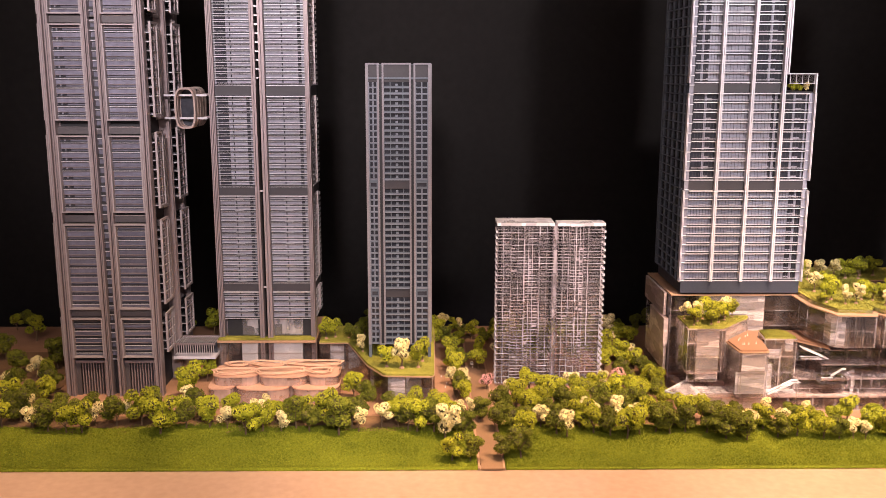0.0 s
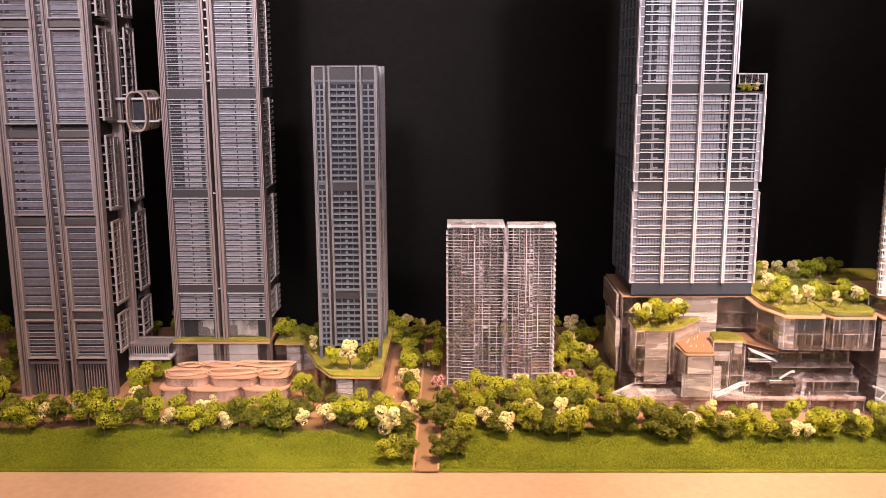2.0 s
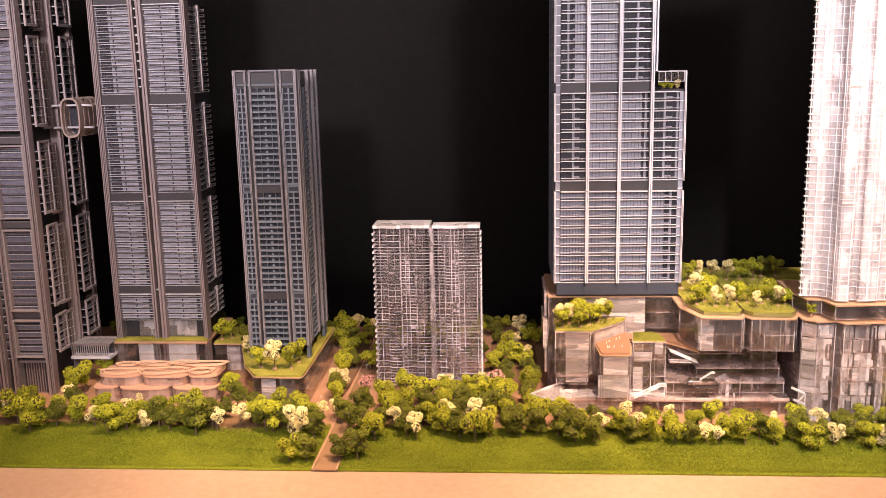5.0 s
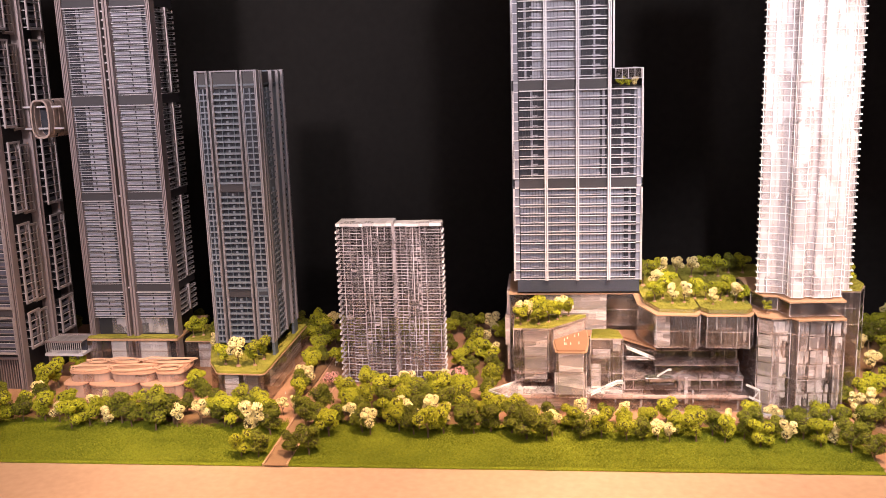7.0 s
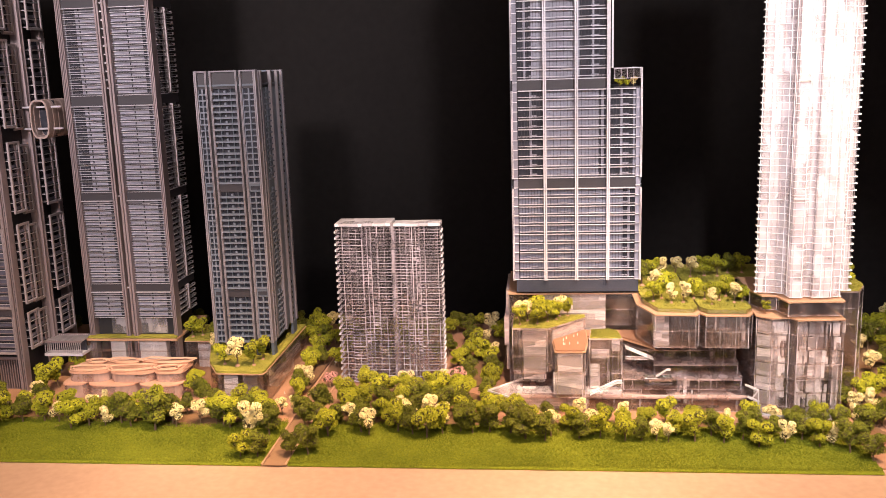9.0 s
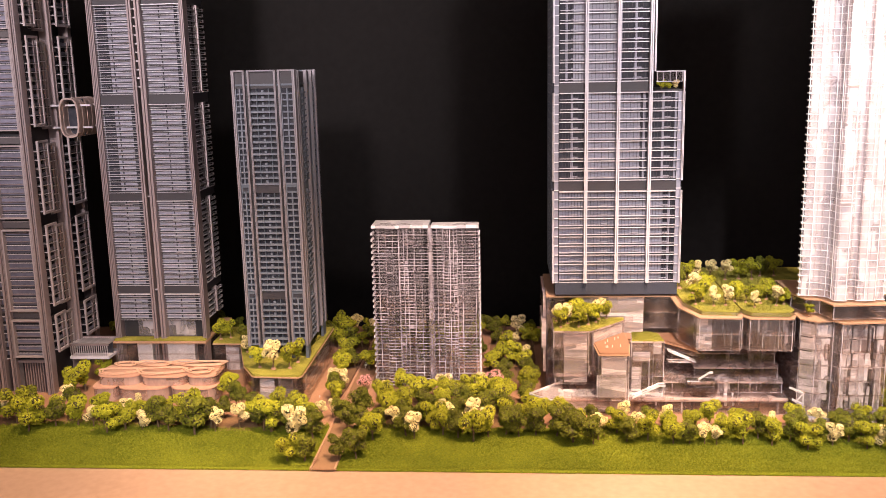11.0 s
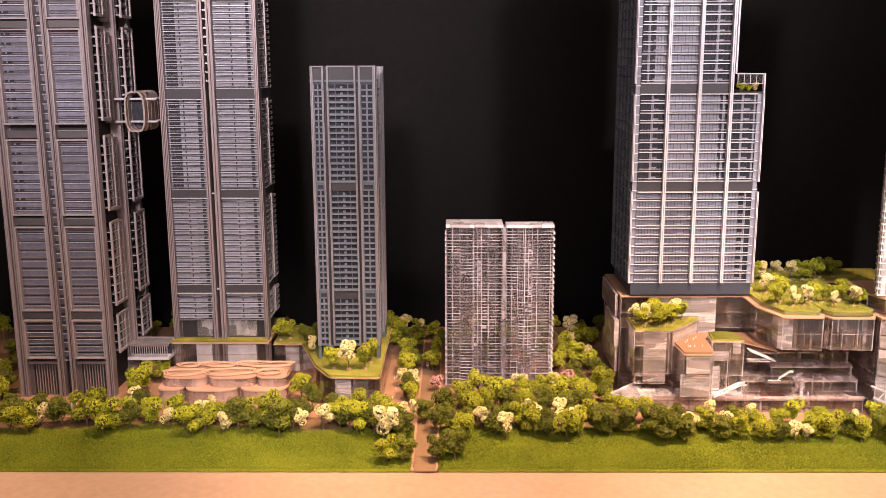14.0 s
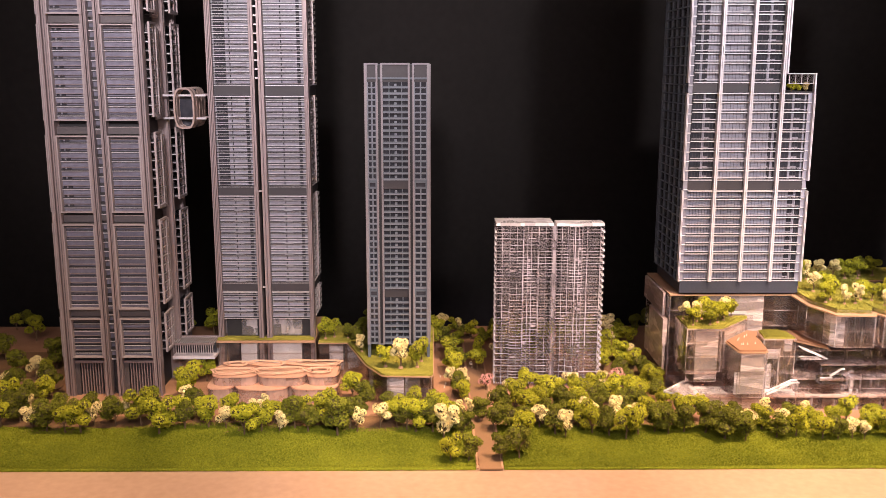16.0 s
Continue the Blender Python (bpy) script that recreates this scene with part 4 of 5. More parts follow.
# west and east sides
for x, s, top in ((0.676, 1, 1.28), (1.016, -1, 0.811), (0.9405, -1, 1.28)):
    z_low = 0.862 if x == 0.9405 else 0.306
    side = new("side_facade")
    side.parent = tower
    x0, x1 = (x, x + 0.012) if s > 0 else (x - 0.012, x)
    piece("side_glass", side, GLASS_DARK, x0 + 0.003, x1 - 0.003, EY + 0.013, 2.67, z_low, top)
    zs, p = steps(z_low, top, 0.0247)
    for z in zs:
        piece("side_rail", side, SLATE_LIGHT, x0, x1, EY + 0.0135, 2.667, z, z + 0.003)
    for y in (2.45, 2.50, 2.55, 2.60, 2.65, 2.67):
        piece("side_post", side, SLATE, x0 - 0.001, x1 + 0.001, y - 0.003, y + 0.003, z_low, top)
block("base_band", tower, PLINTH_GREY, 0.686, 1.010, EY + 0.004, 2.67, 0.2725, 0.3045)
block("roof_cap", tower, BAND, 0.684, 0.938, EY + 0.005, 2.67, 1.28, 1.29)
# step terrace
block("terrace", tower, BAND, 0.9425, 1.013, EY + 0.002, 2.67, 0.8115, 0.815)
for x in (0.944, 0.960, 0.976, 0.992, 1.008):
    piece("baluster", tower, WHITE_FRAME, x, x + 0.0012, EY, EY + 0.0012, 0.8365, 0.860)
block("balustrade_rail", tower, WHITE_FRAME, 0.942, 1.0145, EY - 0.001, EY + 0.0015, 0.860, 0.8625)
block("balustrade_rail", tower, WHITE_FRAME, 0.942, 1.0145, EY - 0.001, EY + 0.0015, 0.835, 0.8365)
block("balustrade_glass", tower, ACRYL, 0.942, 1.0095, EY + 0.002, EY + 0.003, 0.837, 0.860)
block("side_balustrade", tower, WHITE_FRAME, 1.0125, 1.0145, EY + 0.002, 2.67, 0.859, 0.862)

# ---- clear acrylic shopping podium ----
mall = thing("podium_model", "large clear acrylic shopping podium with stepped roof gardens", "model podium", "model podiums")


def mass(name, plan, z0, z1, top, floors, wall=ACRYL, rim=True, top_thick=0.005):
    """A clear block: wall sheets, floor plates, a roof with rim, and its surface."""
    unit = new(name)
    unit.parent = mall
    shell("wall", unit, wall, plan, z0, z1 - 0.008, 0.003)
    n = max(1, floors)
    for i in range(n):
        z = z0 + (z1 - 0.008 - z0) * i / n
        prism("floor_plate", unit, ACRYL_PLATE, inset(plan, 0.0035), z + 0.001, z + 0.0035)
        shell("floor_edge", unit, ACRYL_EDGE, inset(plan, -0.0008), z + 0.001, z + 0.0018, 0.0006)
    for x, y in inset(plan, 0.0006):
        piece("sheet_edge", unit, ACRYL_EDGE, x - 0.001, x + 0.001, y - 0.001, y + 0.001, z0, z1 - 0.0082)
    prism("roof", unit, WOOD_RIM if rim else ACRYL_ROSE, inset(plan, -0.0015), z1 - 0.008, z1 - 0.0045)
    if top:
        prism("roof_surface", unit, top, inset(plan, 0.0015), z1 - 0.0045, z1 + top_thick - 0.005)
        if top is TURF:
            turf_flock(inset(plan, 0.003), z1 - 0.0003, 5000, int(z1 * 1000) + len(plan))
    return unit


mass("garden_block", [(0.676, 2.294), (0.766, 2.290), (0.776, 2.296), (0.869, 2.396), (0.869, 2.408), (0.676, 2.408)], 0.092, 0.213, TURF, 3, rim=False)
mass("lower_garden_block", [(0.680, 2.300), (0.758, 2.297), (0.83, 2.402), (0.68, 2.402)], 0.062, 0.091, None, 1, rim=False)
mass("terrace_block", [(0.784, 2.208), (0.790, 2.204), (0.852, 2.204), (0.859, 2.210), (0.869, 2.285), (0.869, 2.390), (0.779, 2.293)], 0.052, 0.178, DECK, 2)
mass("kiosk_block", [(0.873, 2.278), (0.956, 2.276), (0.950, 2.33), (0.930, 2.349), (0.880, 2.345)], 0.046, 0.190, TURF, 3, rim=False)
mass("terrace_link", [(0.868, 2.352), (0.955, 2.352), (1.035, 2.26), (1.035, 2.41), (0.868, 2.41)], 0.150, 0.170, DECK, 1)
mass("west_block", [(0.664, 2.43), (1.02, 2.43), (1.02, 2.70), (0.664, 2.70)], 0.0, 0.2715, None, 6)
mass("hall_block", [(0.996, 2.320), (1.030, 2.218), (1.128, 2.212), (1.138, 2.235), (1.138, 2.62), (0.996, 2.62)], 0.180, 0.270, None, 2)
mass("middle_block", [(1.152, 2.216), (1.254, 2.212), (1.268, 2.240), (1.268, 2.62), (1.1395, 2.62), (1.1395, 2.240)], 0.180, 0.268, None, 2)
for roof_plan in ([(1.008, 2.330), (1.038, 2.236), (1.124, 2.228), (1.1385, 2.252), (1.1385, 2.615), (1.008, 2.615)], [(1.156, 2.224), (1.250, 2.220), (1.268, 2.246), (1.268, 2.615), (1.1390, 2.615), (1.1390, 2.252)]):
    shell("garden_riser", mall, ACRYL, roof_plan, 0.2656, 0.2750, 0.002)
    prism("garden_turf", mall, TURF, inset(roof_plan, 0.0022), 0.2656, 0.2765)
    turf_flock(inset(roof_plan, 0.003), 0.2762, 5000, len(roof_plan) + int(roof_plan[0][0] * 1000))
mass("east_block", [(1.272, 2.215), (1.303, 2.190), (1.345, 2.195), (1.358, 2.172), (1.468, 2.182), (1.468, 2.45), (1.272, 2.45)], 0.0, 0.268, None, 7)
mass("east_garden_block", [(1.4715, 2.32), (1.545, 2.32), (1.574, 2.379), (1.574, 2.56), (1.4715, 2.56)], 0.0, 0.300, TURF, 7, rim=False)
mass("tower_plinth", [(1.272, 2.30), (1.290, 2.240), (1.322, 2.236), (1.336, 2.178), (1.466, 2.186), (1.466, 2.44), (1.272, 2.44)], 0.270, 0.311, None, 1)
mass("back_garden_block", [(1.0225, 2.6215), (1.50, 2.6215), (1.50, 2.78), (1.0225, 2.78)], 0.0, 0.266, TURF, 3)
for k, (x0, x1, y0, z) in enumerate(((0.668, 1.262, 2.250, 0.042), (0.960, 1.255, 2.278, 0.082), (1.040, 1.250, 2.305, 0.112), (0.985, 1.250, 2.335, 0.142))):
    mass("tier", [(x0, y0), (x1, y0), (x1 + 0.006, y0 + 0.02), (x1 + 0.006, 2.425), (x0, 2.425)], 0.0 if k == 0 else z - 0.034, z, None, 1, rim=False)
shell("inner_wall", mall, ACRYL_MIST, [(1.290, 2.235), (1.350, 2.225), (1.366, 2.20), (1.455, 2.208), (1.455, 2.42), (1.290, 2.42)], 0.004, 0.256, 0.002)
for x in (1.31, 1.345, 1.378, 1.402, 1.432):
    block("inner_sheet", mall, ACRYL_MIST, x, x + 0.0015, 2.245, 2.40, 0.004, 0.256)
for x0, y0, y1, z0, z1 in ((0.655, 2.45, 2.66, 0.045, 0.115), (0.650, 2.44, 2.60, 0.118, 0.195), (0.655, 2.47, 2.69, 0.198, 0.262)):
    block("side_block", mall, ACRYL_BLUSH, x0, 0.6625, y0, y1, z0, z1)
block("deck_edge", mall, ACRYL_ROSE, 0.665, 1.262, 2.243, 2.249, 0.040, 0.046)
for x in (0.70, 0.76, 0.815, 0.87, 0.935, 1.0, 1.06, 1.12, 1.18, 1.24):
    block("column", mall, ACRYL_EDGE, x - 0.002, x + 0.002, 2.252, 2.258, 0.0, 0.036)
# reflections on the glass are put in as streaky white blocks, beside white cores
for x0, x1, y0, y1, z0, z1 in ((0.704, 0.763, 2.306, 2.309, 0.066, 0.20), (0.792, 0.852, 2.209, 2.211, 0.120, 0.166), (0.780, 0.856, 2.214, 2.216, 0.058, 0.116), (0.700, 0.866, 2.258, 2.260, 0.003, 0.036), (0.676, 0.694, 2.300, 2.303, 0.003, 0.036), (0.876, 0.900, 2.284, 2.287, 0.05, 0.115), (0.930, 0.950, 2.283, 2.286, 0.150, 0.182), (0.880, 0.925, 2.300, 2.303, 0.125, 0.150),
                               (0.742, 0.925, 2.436, 2.46, 0.010, 0.262), (1.03, 1.068, 2.25, 2.29, 0.176, 0.258), (1.30, 1.328, 2.205, 2.24, 0.004, 0.258), (1.40, 1.425, 2.195, 2.23, 0.004, 0.258), (1.372, 1.385, 2.2, 2.22, 0.06, 0.258), (1.45, 1.46, 2.2, 2.3, 0.004, 0.258),
                               (1.10, 1.13, 2.30, 2.34, 0.05, 0.076)):
    block("inner_block", mall, ACRYL_GLARE, x0, x1, y0, y1, z0, z1)
for x0, x1, y0, y1, z0, z1 in ((1.284, 1.296, 2.225, 2.26, 0.004, 0.255), (1.338, 1.352, 2.21, 2.24, 0.004, 0.255), (1.362, 1.368, 2.19, 2.21, 0.004, 0.255), (1.392, 1.397, 2.19, 2.23, 0.004, 0.255), (1.43, 1.444, 2.20, 2.23, 0.004, 0.255), (1.335, 1.345, 2.26, 2.30, 0.004, 0.255),
                               (1.40, 1.45, 2.26, 2.30, 0.004, 0.255), (1.49, 1.51, 2.33, 2.37, 0.004, 0.28), (0.69, 0.70, 2.31, 2.38, 0.07, 0.205), (0.75, 0.765, 2.32, 2.38, 0.07, 0.205), (0.945, 0.952, 2.285, 2.32, 0.05, 0.18), (1.08, 1.12, 2.25, 2.29, 0.176, 0.258), (1.16, 1.20, 2.25, 2.28, 0.176, 0.256), (1.22, 1.24, 2.245, 2.29, 0.176, 0.256),
                               (0.99, 1.03, 2.36, 2.40, 0.05, 0.135), (1.08, 1.20, 2.345, 2.38, 0.085, 0.135), (0.68, 0.72, 2.26, 2.30, 0.003, 0.035), (0.96, 1.03, 2.26, 2.30, 0.003, 0.035), (1.08, 1.20, 2.27, 2.30, 0.003, 0.035)):
    block("solid_block", mall, SOLID, x0, x1, y0, y1, z0, z1, 0.0008)

# glare on the slanted garden wall, put in as a streaky sheet
prism("inner_sheet", mall, ACRYL_GLARE, [(0.780, 2.306), (0.864, 2.396), (0.862, 2.398), (0.778, 2.308)], 0.096, 0.200)
# added pale plate that stands for the spot's glare on the deck
block("forecourt_plate", mall, ACRYL_VEIL, 0.690, 0.955, 2.2505, 2.302, 0.0465, 0.0480)
# patched sheets just behind the street front of the east block, one a storey, painting in broken glare
for k in range(7):
    z0, z1 = 0.0055 + k * 0.0357, 0.0055 + k * 0.0357 + 0.0325
    prism("inner_sheet", mall, ACRYL_GLARE, [(1.276, 2.219), (1.302, 2.1985), (1.3035, 2.2005), (1.2775, 2.221)], z0, z1)
    for x0, x1, m in ((1.362, 1.376, ACRYL_GLINT), (1.378, 1.386, ACRYL_GLINT), (1.390, 1.402, ACRYL_GLARE), (1.404, 1.424, ACRYL_GLINT), (1.430, 1.438, ACRYL_GLINT), (1.446, 1.462, ACRYL_GLINT)):
        dx = 0.002 * ((k * 7 + int(x0 * 1000)) % 3 - 1)
        block("inner_sheet", mall, m, x0 + dx, x1 + dx, 2.1895, 2.1910, z0, z1)
    block("inner_sheet", mall, ACRYL_GLINT, 1.306, 1.340, 2.2005, 2.2020, z0, z1)

# random strips and shelves that put streaky glass reflections inside the clear storeys
rnd = random.Random(77)
for x0, x1, y0, y1, z0, z1, n in ((0.69, 0.75, 2.305, 2.395, 0.07, 0.20, 7), (0.785, 0.85, 2.245, 2.30, 0.056, 0.16, 5), (0.885, 0.94, 2.285, 2.335, 0.05, 0.18, 5), (0.98, 1.24, 2.285, 2.33, 0.01, 0.078, 24), (1.0, 1.24, 2.345, 2.42, 0.06, 0.165, 28),
                                  (1.035, 1.13, 2.248, 2.27, 0.178, 0.256, 12), (1.15, 1.255, 2.24, 2.27, 0.178, 0.256, 12), (1.362, 1.462, 2.187, 2.194, 0.006, 0.254, 30), (1.30, 1.345, 2.198, 2.206, 0.006, 0.254, 14), (1.48, 1.56, 2.335, 2.45, 0.006, 0.28, 12), (0.69, 0.95, 2.262, 2.30, 0.003, 0.036, 8)):
    for k in range(n):
        x, y, w = rnd.uniform(x0, x1), rnd.uniform(y0, y1), rnd.choice((0.0012, 0.002, 0.004, 0.008))
        storey = (z1 - z0) / max(1, round((z1 - z0) / 0.034))
        low = z0 + storey * rnd.randrange(max(1, round((z1 - z0) / storey)))
        high = min(z1, low + storey * rnd.choice((1, 1, 2, 3)))
        if k % 4 == 3:
            piece("inner_shelf", mall, rnd.choice((ACRYL_EDGE, ACRYL_ROSE)), x - 0.016, min(x1, x + 0.016), y, y + 0.02, low + 0.004, low + 0.0055)
        else:
            piece("inner_strip", mall, rnd.choice((ACRYL_GLARE, ACRYL_GLARE, ACRYL_SNOW, ACRYL_EDGE, ACRYL_WHITE, SOLID)), x, x + w, y, y + 0.006, low + 0.0005, high - 0.0005)


def slope(name, a, b, width, thick, material, label=""):
    """A straight ramp or escalator between two points."""
    bm = bmesh.new()
    a, b = Vector(a), Vector(b)
    d = b - a
    side = Vector((-d.y, d.x, 0)).normalized() * width / 2
    up = Vector((0, 0, thick))
    v = [bm.verts.new(q) for q in (a - side, b - side, b + side, a + side, a - side + up, b - side + up, b + side + up, a + side + up)]
    for f in ((3, 2, 1, 0), (4, 5, 6, 7), (0, 1, 5, 4), (1, 2, 6, 5), (2, 3, 7, 6), (3, 0, 4, 7)):
        bm.faces.new([v[i] for i in f])
    return part(name, bm, material, mall, label)


for y in (2.228, 2.246):
    slope("escalator", (0.872, y, 0.050), (0.938, y, 0.082), 0.003, 0.004, ACRYL_WHITE)
    slope("escalator", (0.938, y, 0.082), (0.953, y, 0.082), 0.003, 0.004, ACRYL_WHITE)
    block("escalator_post", mall, ACRYL_EDGE, 0.951, 0.953, y - 0.001, y + 0.001, 0.043, 0.082)
slope("escalator_floor", (0.872, 2.237, 0.048), (0.938, 2.237, 0.080), 0.014, 0.002, ACRYL_EDGE)
for y in (2.254, 2.272):
    slope("escalator", (1.032, y, 0.136), (0.962, y, 0.166), 0.003, 0.004, ACRYL_WHITE)
    slope("escalator", (1.032, y, 0.136), (0.962, y, 0.138), 0.003, 0.003, ACRYL_EDGE)
block("lift_hall", mall, SOLID, 1.008, 1.078, 2.236, 2.262, 0.076, 0.094, 0.001)
slope("escalator", (1.036, 2.240, 0.095), (1.064, 2.240, 0.114), 0.006, 0.004, ACRYL_WHITE)
slope("escalator", (1.064, 2.240, 0.114), (1.072, 2.240, 0.114), 0.006, 0.004, ACRYL_WHITE)
block("lift_hall_rim", mall, ACRYL_WHITE, 1.008, 1.040, 2.2335, 2.2355, 0.093, 0.0955)
slope("escalator", (1.075, 2.262, 0.085), (1.105, 2.262, 0.102), 0.01, 0.004, ACRYL_EDGE)
slope("stair", (1.240, 2.168, 0.101), (1.268, 2.152, 0.092), 0.006, 0.004, ACRYL_WHITE)
slope("stair", (1.268, 2.152, 0.092), (1.250, 2.150, 0.070), 0.004, 0.003, ACRYL_WHITE)
slope("stair", (1.246, 2.164, 0.072), (1.270, 2.150, 0.064), 0.006, 0.004, ACRYL_WHITE)
block("stair_post", mall, ACRYL_WHITE, 1.2665, 1.2690, 2.149, 2.152, 0.0, 0.092)
slope("porch_roof", (1.262, 2.150, 0.040), (1.390, 2.128, 0.034), 0.030, 0.003, ACRYL_EDGE)
slope("porch_edge", (1.262, 2.134, 0.040), (1.390, 2.112, 0.034), 0.002, 0.005, ACRYL_WHITE)
for x, y in ((1.30, 2.138), (1.375, 2.126)):
    block("porch_post", mall, ACRYL_EDGE, x, x + 0.003, y, y + 0.003, 0.0, 0.037)
# pointed clear canopy over the west entrance, edged with white strips
prism("entrance_canopy", mall, ACRYL_EDGE, [(0.614, 2.252), (0.672, 2.205), (0.700, 2.235), (0.700, 2.345)], 0.050, 0.0525)
slope("canopy_edge", (0.612, 2.252, 0.0505), (0.702, 2.347, 0.0505), 0.003, 0.005, ACRYL_WHITE)
slope("canopy_edge", (0.612, 2.252, 0.0505), (0.672, 2.203, 0.0505), 0.003, 0.004, ACRYL_WHITE)
block("canopy_post", mall, ACRYL_EDGE, 0.630, 0.633, 2.250, 2.253, 0.0, 0.050)
block("canopy_post", mall, ACRYL_EDGE, 0.668, 0.671, 2.212, 2.215, 0.0, 0.050)

# ---- white acrylic residential tower ----
tower = thing("residential_tower_model", "brilliant white frosted acrylic model tower with thin balconies", "model tower", "model towers")
plan = [(1.289, 2.30), (1.275, 2.252), (1.316, 2.244), (1.335, 2.232), (1.340, 2.196), (1.372, 2.192), (1.372, 2.206), (1.390, 2.206), (1.390, 2.194), (1.440, 2.196), (1.440, 2.204), (1.462, 2.204), (1.462, 2.34), (1.302, 2.34)]
rear = [(1.4635, 2.262), (1.500, 2.262), (1.500, 2.36), (1.4635, 2.36)]
zs, p = steps(0.312, 1.28, 0.0163)
for outline, base in ((plan, 0.311), (rear, 0.311)):
    wing = new("wing")
    wing.parent = tower
    shell("wall", wing, ACRYL_VEIL, inset(outline, 0.0025), base, 1.28, 0.003)
    data = None
    for i, z in enumerate(zs):
        if data is None:
            ob = shell("floor_slab", wing, ACRYL_SNOW, inset(outline, 0.0015), 0, 0.0013, 0.0016)
            data = ob.data
        else:
            ob = new("floor_slab", data)
            ob.parent = wing
        ob.location.z = z
    for i, z in enumerate(zs):
        x, y = outline[1]
        piece("balcony", wing, ACRYL_SNOW, x - 0.0030 if outline is plan else x + 0.0005, x + 0.004, y - 0.002, y + 0.010, z, z + 0.0034)
        x, y = outline[-3 if outline is plan else 1]
        piece("balcony", wing, ACRYL_SNOW, x - 0.004, x + 0.0006, y - 0.0008, y + 0.012, z, z + 0.0016)
    for (xa, ya), (xb, yb) in zip(outline[:-2], outline[1:-1]):
        for k in range(max(1, int(math.hypot(xb - xa, yb - ya) / 0.011))):
            f = (k + 0.35 + 0.3 * (k % 2)) / max(1, int(math.hypot(xb - xa, yb - ya) / 0.011))
            x, y = xa + (xb - xa) * f, ya + (yb - ya) * f
            piece("facade_fin", wing, ACRYL_SNOW if k % 2 else ACRYL_EDGE, x - 0.0007, x + 0.0007, y - 0.0008, y + 0.0014, base + 0.002, 1.279)
    prism("roof", wing, ACRYL_SNOW, outline, 1.28, 1.285)
for z in (0.553, 0.826):
    for x0, x1, y in ((1.3405, 1.356, 2.1915), (1.356, 1.3715, 2.1910), (1.391, 1.404, 2.1925), (1.318, 1.333, 2.236)):
        piece("plant_floor_pane", tower, ACRYL_MIST, x0, x1 - 0.001, y - 0.003, y - 0.001, z, z + 0.014)
    piece("plant_floor_sill", tower, ACRYL_SNOW, 1.3395, 1.3730, 2.186, 2.1905, z - 0.002, z)
for x, y in ((1.300, 2.262), (1.352, 2.215), (1.408, 2.215), (1.450, 2.23)):
    block("shaft", tower, ACRYL_WHITE, x, x + 0.012, y, y + 0.03, 0.312, 1.275)

# ---- model trees ----


def crown_mesh(name, seed, wide, material, leaves, lobes, size):
    """A crown of many small foam flakes over several uneven lobes, for a tree 0.1 high."""
    rng = np.random.default_rng(seed)
    verts, faces = [], []
    centres = []
    for i in range(lobes):
        a = rng.uniform(0, 2 * np.pi)
        r = rng.uniform(0.25, 1.0) * wide * 0.66 * (0 if i == 0 else 1)
        z = rng.uniform(0.034, 0.078) if i else 0.062
        rad = rng.uniform(0.34, 0.52) * wide * (1.12 if i == 0 else 1)
        centres.append((np.array([r * np.cos(a), r * np.sin(a), z]), rad, rng.uniform(0.72, 0.95)))
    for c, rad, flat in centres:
        # inner lump that keeps the crown from being see-through, painted dark as shade between flakes
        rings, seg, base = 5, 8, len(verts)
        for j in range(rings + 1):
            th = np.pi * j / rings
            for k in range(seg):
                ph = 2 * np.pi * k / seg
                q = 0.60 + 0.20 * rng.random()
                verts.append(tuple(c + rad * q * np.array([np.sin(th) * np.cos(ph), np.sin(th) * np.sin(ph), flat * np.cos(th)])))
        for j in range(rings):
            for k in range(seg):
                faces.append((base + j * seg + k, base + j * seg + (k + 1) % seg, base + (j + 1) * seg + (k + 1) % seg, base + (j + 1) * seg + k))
    inner = len(faces)
    n_leaf = leaves // lobes
    for c, rad, flat in centres:
        for i in range(n_leaf):
            d = rng.normal(size=3)
            d /= np.linalg.norm(d)
            if d[2] < -0.55 and rng.random() < 0.6:
                continue
            p = c + rad * rng.uniform(0.80, 1.12) * d * np.array([1, 1, flat])
            if any(np.linalg.norm((p - c2) / np.array([1, 1, f2])) < r2 * 0.74 for c2, r2, f2 in centres):
                continue
            nrm = d + rng.normal(size=3) * 0.5
            nrm /= np.linalg.norm(nrm)
            u = np.cross(nrm, rng.normal(size=3))
            u /= np.linalg.norm(u)
            w = np.cross(nrm, u)
            s = size * rng.uniform(0.6, 1.35)
            b = len(verts)
            verts += [tuple(p + s * u), tuple(p + s * 0.7 * w), tuple(p - s * u * 0.8), tuple(p - s * 0.8 * w + nrm * s * 0.35)]
            faces.append((b, b + 1, b + 2, b + 3))
    me = bpy.data.meshes.new(name)
    me.from_pydata(verts, [], faces)
    me.materials.append(material)
    me.materials.append(CROWN_SHADE)
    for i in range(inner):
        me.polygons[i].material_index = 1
    return me


